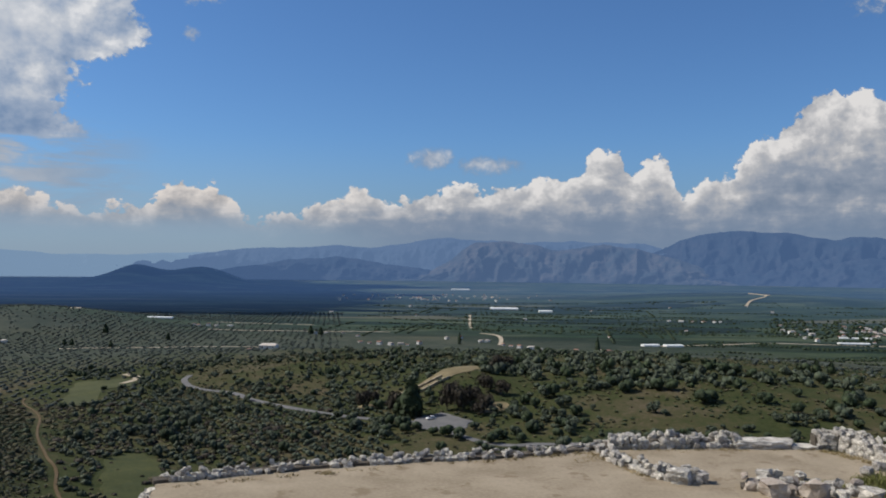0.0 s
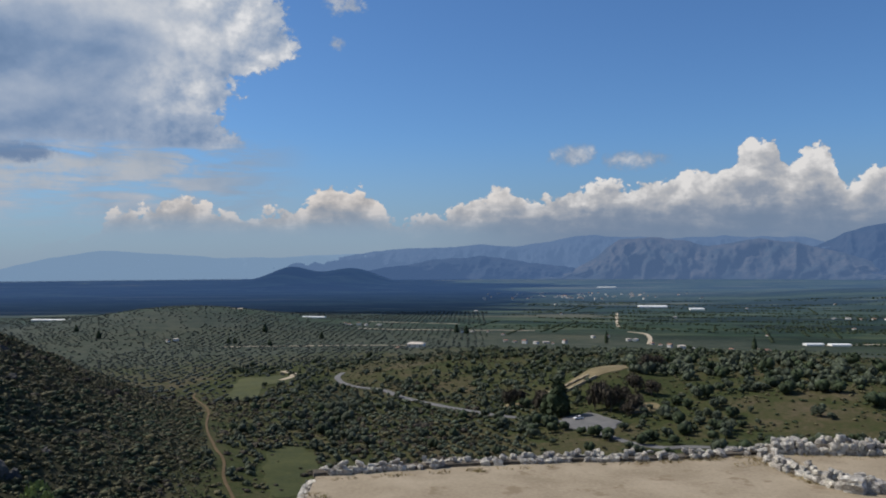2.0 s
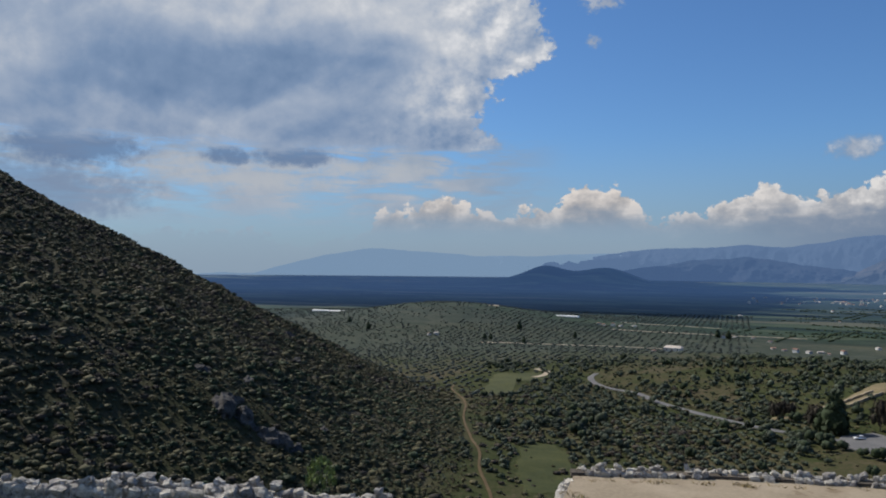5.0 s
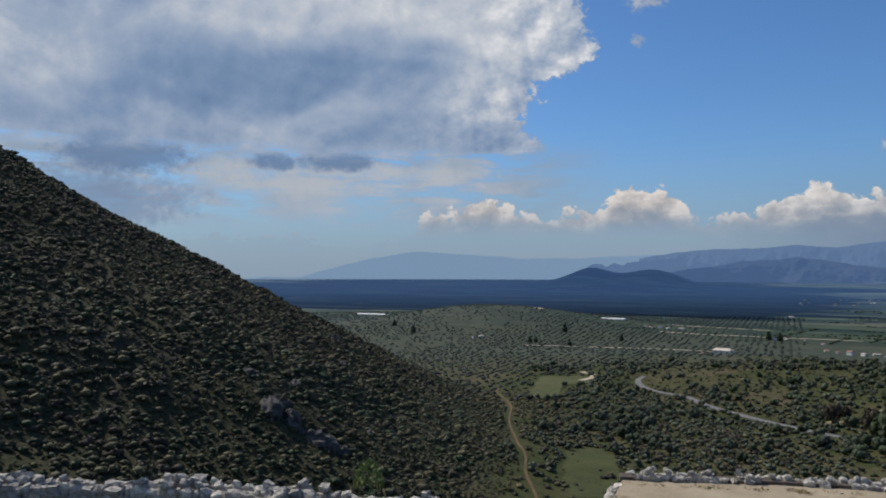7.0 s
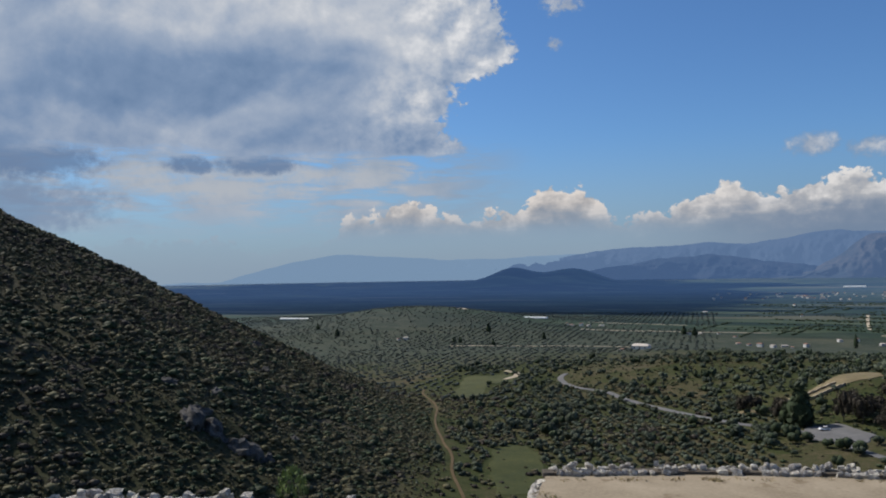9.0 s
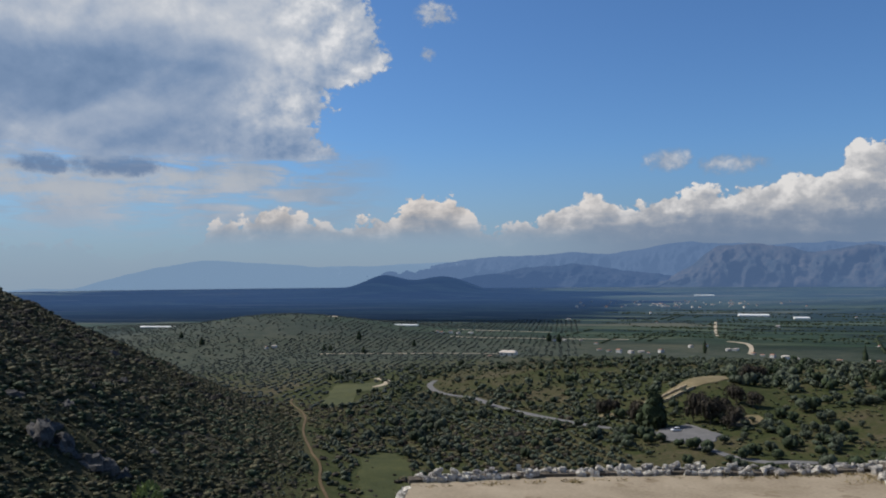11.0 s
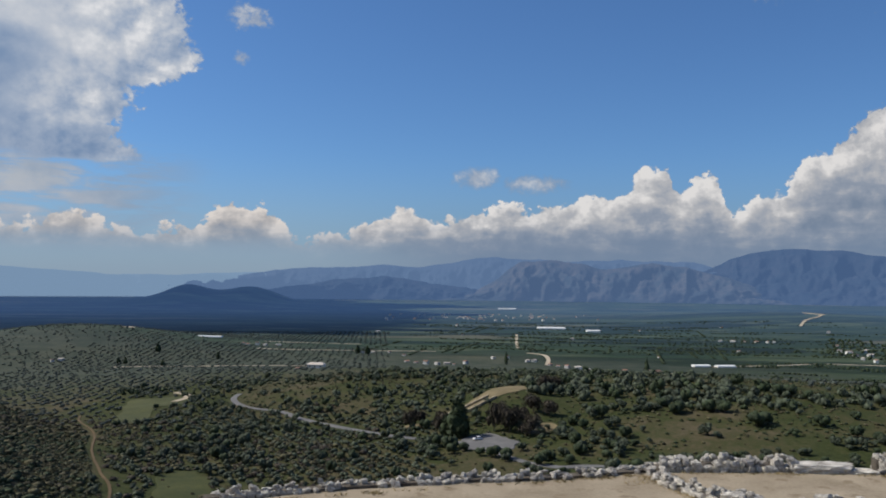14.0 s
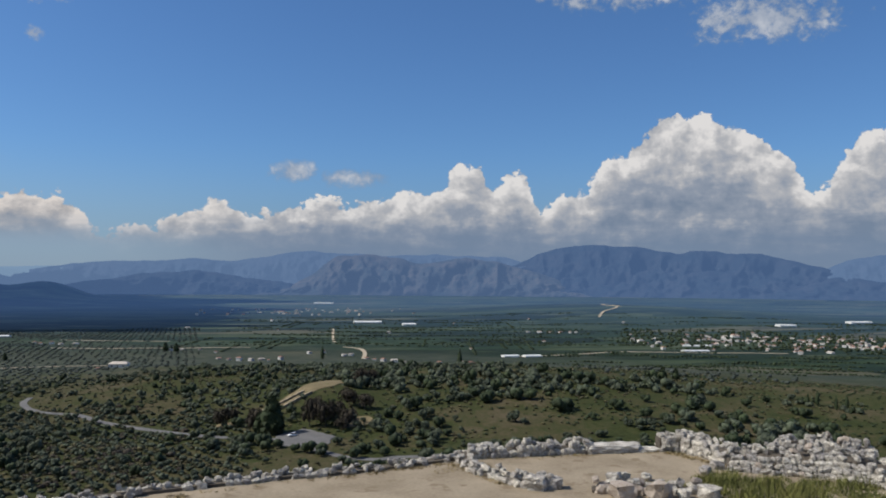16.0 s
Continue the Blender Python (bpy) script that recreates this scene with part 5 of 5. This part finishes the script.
# ---- car ----
def car(x, y, turn):
    c = thing("car", "small white hatchback parked on the asphalt", "car", at=(x, y, float(land(x, y)) + 0.3), turn=turn)
    prof = [(-2.05, 0.35), (-2.1, 0.75), (-1.95, 0.95), (-1.3, 1.0), (1.0, 0.95), (1.85, 0.82), (2.08, 0.6), (2.05, 0.32)]
    cab = [(-1.85, 0.95), (-1.55, 1.38), (-0.9, 1.48), (0.1, 1.46), (0.95, 0.95)]

    def loft(points, half, top_in):
        bm = bmesh.new()
        zs = [z for _, z in points]
        lo, hi = min(zs), max(zs)
        sides = [[bm.verts.new((px, s * (half - top_in * (z - lo) / (hi - lo + 1e-6)), z)) for px, z in points] for s in (-1, 1)]
        m = len(points)
        bm.faces.new(sides[0])
        bm.faces.new(sides[1][::-1])
        for k in range(m):
            bm.faces.new((sides[0][k], sides[1][k], sides[1][(k + 1) % m], sides[0][(k + 1) % m]))
        bmesh.ops.recalc_face_normals(bm, faces=bm.faces)
        bmesh.ops.bevel(bm, geom=list(bm.edges), offset=0.05, segments=2, affect="EDGES")
        return bm

    part("body", loft(prof, 0.86, 0.06), CARPAINT, c)
    part("cabin_glass", loft(cab, 0.78, 0.16), GLASS, c, "dark window glass")
    part("roof", loft([(-1.6, 1.44), (-0.9, 1.53), (0.0, 1.52), (0.25, 1.44)], 0.64, 0.03), CARPAINT, c)
    for sx in (-1.3, 1.28):
        for sy in (-0.8, 0.8):
            bm = bmesh.new()
            bmesh.ops.create_cone(bm, cap_ends=True, segments=18, radius1=0.32, radius2=0.32, depth=0.2, matrix=pose(sx, sy, 0.32, 90))
            w = part("wheel", bm, RUBBER, c)
            bm = bmesh.new()
            bmesh.ops.create_cone(bm, cap_ends=True, segments=14, radius1=0.2, radius2=0.18, depth=0.22, matrix=pose(sx, sy, 0.32, 90))
            part("rim", bm, FOIL, w, "grey wheel rim")
    for sy in (-0.6, 0.6):
        bm = bmesh.new()
        bmesh.ops.create_cube(bm, size=1, matrix=pose(2.03, sy, 0.68) @ Matrix.Diagonal((0.08, 0.3, 0.14, 1)))
        part("headlight", bm, FOIL, c)
    return c


car(-4.5, 357.5, 205)


# ---- houses ----
def box(sx, sy, sz, x=0, y=0, z=0):
    bm = bmesh.new()
    bmesh.ops.create_cube(bm, size=1, matrix=Matrix.Translation((x, y, z + sz / 2)) @ Matrix.Diagonal((sx, sy, sz, 1)))
    return bm


def gable(sx, sy, h, z, over=0.5):
    bm = bmesh.new()
    a, b = sx / 2 + over, sy / 2 + over
    v = [bm.verts.new(p) for p in ((-a, -b, z), (a, -b, z), (a, b, z), (-a, b, z), (-a * 0.72, 0, z + h), (a * 0.72, 0, z + h), (-a, -b, z - 0.2), (a, -b, z - 0.2), (a, b, z - 0.2), (-a, b, z - 0.2))]
    for q in ((0, 1, 5, 4), (1, 2, 5), (2, 3, 4, 5), (3, 0, 4), (6, 7, 1, 0), (7, 8, 2, 1), (8, 9, 3, 2), (9, 6, 0, 3), (9, 8, 7, 6)):
        bm.faces.new([v[k] for k in q])
    bmesh.ops.recalc_face_normals(bm, faces=bm.faces)
    return bm


def bm_mesh(name, bm, material):
    me = bpy.data.meshes.new(name)
    bm.to_mesh(me)
    bm.free()
    me.materials.append(material)
    return me


HOUSES = []
for k, (sx, sy, sz, roof) in enumerate([(11, 8, 3.4, ROOFTILE), (9, 8, 6.2, ROOFTILE), (12, 9, 5.8, PALEROOF), (14, 8, 3.2, PALEROOF), (8, 7, 3.2, ROOFTILE)]):
    HOUSES.append((bm_mesh("wall", box(sx, sy, sz + 1, 0, 0, -1), WHITEWASH), bm_mesh("roof", gable(sx, sy, 1.6, sz + 0.02), roof),
                   bm_mesh("window", box(1.1, 0.12, 1.2), GLASS), bm_mesh("door", box(1.0, 0.12, 2.1), BARK), sx, sy, sz))


def house(label, x, y, turn, k, size=1.0, detail=False, group="houses of the plain"):
    wall, roof, window, door, sx, sy, sz = HOUSES[k % 5]
    h = thing("house", label, "house", group, at=(x, y, float(land(x, y)) - 0.1), turn=turn)
    h.scale = (size, size, size)
    part("wall", wall, None, h)
    part("roof", roof, None, h)
    if detail:
        for fx in (-0.32, 0.0, 0.32):
            for fl in range(2 if sz > 5 else 1):
                if fx == 0 and fl == 0:
                    o = part("door", door, None, h)
                    o.location = (0, -sy / 2, 0.05)
                else:
                    o = part("window", window, None, h)
                    o.location = (fx * sx, -sy / 2, 1.1 + 2.9 * fl)
    return h


rh = random.Random(5)
# village on the plain
for i in range(175):
    while True:
        az, r_ = rh.uniform(22, 41.5), rh.uniform(960, 1300)
        if rh.random() < (0.25 if az < 26 else 1) * math.exp(-((r_ - 1130) / 120) ** 2):
            break
    x, y = r_ * math.sin(radians(az)), r_ * math.cos(radians(az))
    house("white village house with a tiled roof" if i % 5 in (0, 1, 4) else "white village house with a pale roof", x, y, rh.choice((-30, 60, 10, 100)) + rh.uniform(-12, 12), i, rh.uniform(0.36, 0.58), group="houses of the village", detail=i % 3 == 0)
# far town
for i in range(64):
    az = rh.gauss(-1.0, 3.2)
    r_ = rh.uniform(1780, 2150)
    x, y = r_ * math.sin(radians(az)), r_ * math.cos(radians(az))
    house("pale house of the distant town", x, y, rh.uniform(0, 180), i, rh.uniform(0.34, 0.62), group="houses of the far town")
# hamlet behind the olive hill and scattered farms
for i, (x, y) in enumerate([(-70, 790), (-60, 782), (-49, 780), (-40, 790), (-33, 778), (-80, 800), (-22, 790), (39, 818), (46, 826), (59, 789), (66, 780), (73, 765), (82, 752), (90, 745), (98, 735), (110, 728), (118, 715), (140, 720), (150, 700), (160, 706), (128, 640), (112, 645), (-138, 889), (-128, 900), (-110, 905), (-282, 943), (-272, 948), (-262, 946), (-250, 960), (-290, 952), (-479, 1031), (-399, 727), (-395, 735), (152, 700), (-151, 640), (-90, 870), (20, 860), (5, 850), (346, 1179), (360, 1172), (375, 1168), (389, 1163), (400, 1170), (330, 1185), (185, 900), (300, 1000), (-40, 1250), (120, 1180), (-180, 1320), (260, 1420), (420, 1500), (-60, 1540), (560, 1380)]):
    house("white farmhouse with a red tiled roof" if i % 5 in (0, 1, 4) else "low white farm building with a pale roof", x, y, rh.uniform(0, 180), i, rh.uniform(0.32, 0.52), detail=math.hypot(x, y) < 900)
house("long low house with an orange tiled roof", -138, 650, -5, 3, 0.95, True)
house("red-tiled house beside the tall cypress", 126, 632, 20, 0, 1.1, True)
house("small ruined stone building on the plain", 150, 640, 10, 4, 0.9, True)


def hoop_house(label, x, y, turn, long, wide, high):
    """A plastic greenhouse: rows of hooped roofs."""
    t = thing("greenhouse", label, "greenhouse", "greenhouses", at=(x, y, float(land(x, y))), turn=turn)
    bays = max(1, int(wide / 9))
    for b_ in range(bays):
        bm = bmesh.new()
        y0, w = (b_ - bays / 2) * 9, 9.0
        ring = [(y0, 0.0), (y0, high * 0.6)] + [(y0 + w / 2 - w / 2 * math.cos(math.pi * q / 8), high * (0.6 + 0.4 * math.sin(math.pi * q / 8))) for q in range(1, 8)] + [(y0 + w, high * 0.6), (y0 + w, 0.0)]
        e = [[bm.verts.new((s * long / 2, py, pz)) for py, pz in ring] for s in (-1, 1)]
        for k in range(len(ring) - 1):
            bm.faces.new((e[0][k], e[0][k + 1], e[1][k + 1], e[1][k]))
        bm.faces.new(e[0][::-1])
        bm.faces.new(e[1])
        bmesh.ops.recalc_face_normals(bm, faces=bm.faces)
        part("bay", bm, FOIL, t)


for x, y, tn, ln, wd, hg in [(111, 1466, 2, 48, 27, 6), (176, 1389, 2, 22, 18, 6), (205, 802, 10, 16, 9, 4), (228, 803, 10, 18, 9, 4), (466, 920, -12, 34, 9, 3), (819, 1290, 0, 30, 18, 6), (1028, 1382, 0, 44, 18, 7), (-671, 934, 4, 54, 9, 4), (-345, 996, 2, 30, 9, 4), (59, 2670, 0, 60, 18, 8), (431, 853, -5, 30, 9, 3)] :
    hoop_house("long white plastic greenhouse on the plain", x, y, tn, ln, wd, hg * 0.55)


# ---- unseen high clouds, added to shade the southern plain ----
def shading_cloud(cx, cy, rx, ry, seed, z=2300.0):
    g = np.random.default_rng(seed)
    vs, fs, k = [], [], 0
    v0, f0 = ICO2
    for i in range(46):
        a, d = g.uniform(0, 6.28), math.sqrt(g.uniform(0, 1))
        s = g.uniform(0.16, 0.30) * (1.25 - 0.5 * d)
        c = np.array([cx + rx * d * math.cos(a), cy + ry * d * math.sin(a), z + g.uniform(-40, 120)])
        v = v0 * (1 + g.uniform(-0.18, 0.18, (len(v0), 1))) * [rx * s, ry * s, 110] + c
        vs.append(v), fs.append(f0 + k)
        k += len(v)
    tagged(new("cloud", fast_mesh("cloud", np.vstack(vs), np.vstack(fs), CLOUD)), "unseen cloud added high up to shade the plain", "cloud", kind="structure")


_off = (2300.0 + 70) / math.tan(radians(SUN_EL))
_sx, _sy = math.sin(radians(SUN_AZ)) * _off, math.cos(radians(SUN_AZ)) * _off
# middle of the shaded ground and its half widths
for n_, (x, y, a, b) in enumerate([(-900, 1900, 620, 620), (-1500, 2600, 950, 950), (-1350, 3700, 800, 950), (-2400, 2000, 900, 900), (-850, 1420, 480, 290), (-1500, 1350, 500, 420), (-560, 1440, 330, 240), (-430, 2100, 290, 380), (-560, 2950, 420, 480), (-1000, 2720, 320, 280), (-2400, 3900, 1100, 850)]):
    shading_cloud(x + _sx, y + _sy, a, b, 61 + n_)
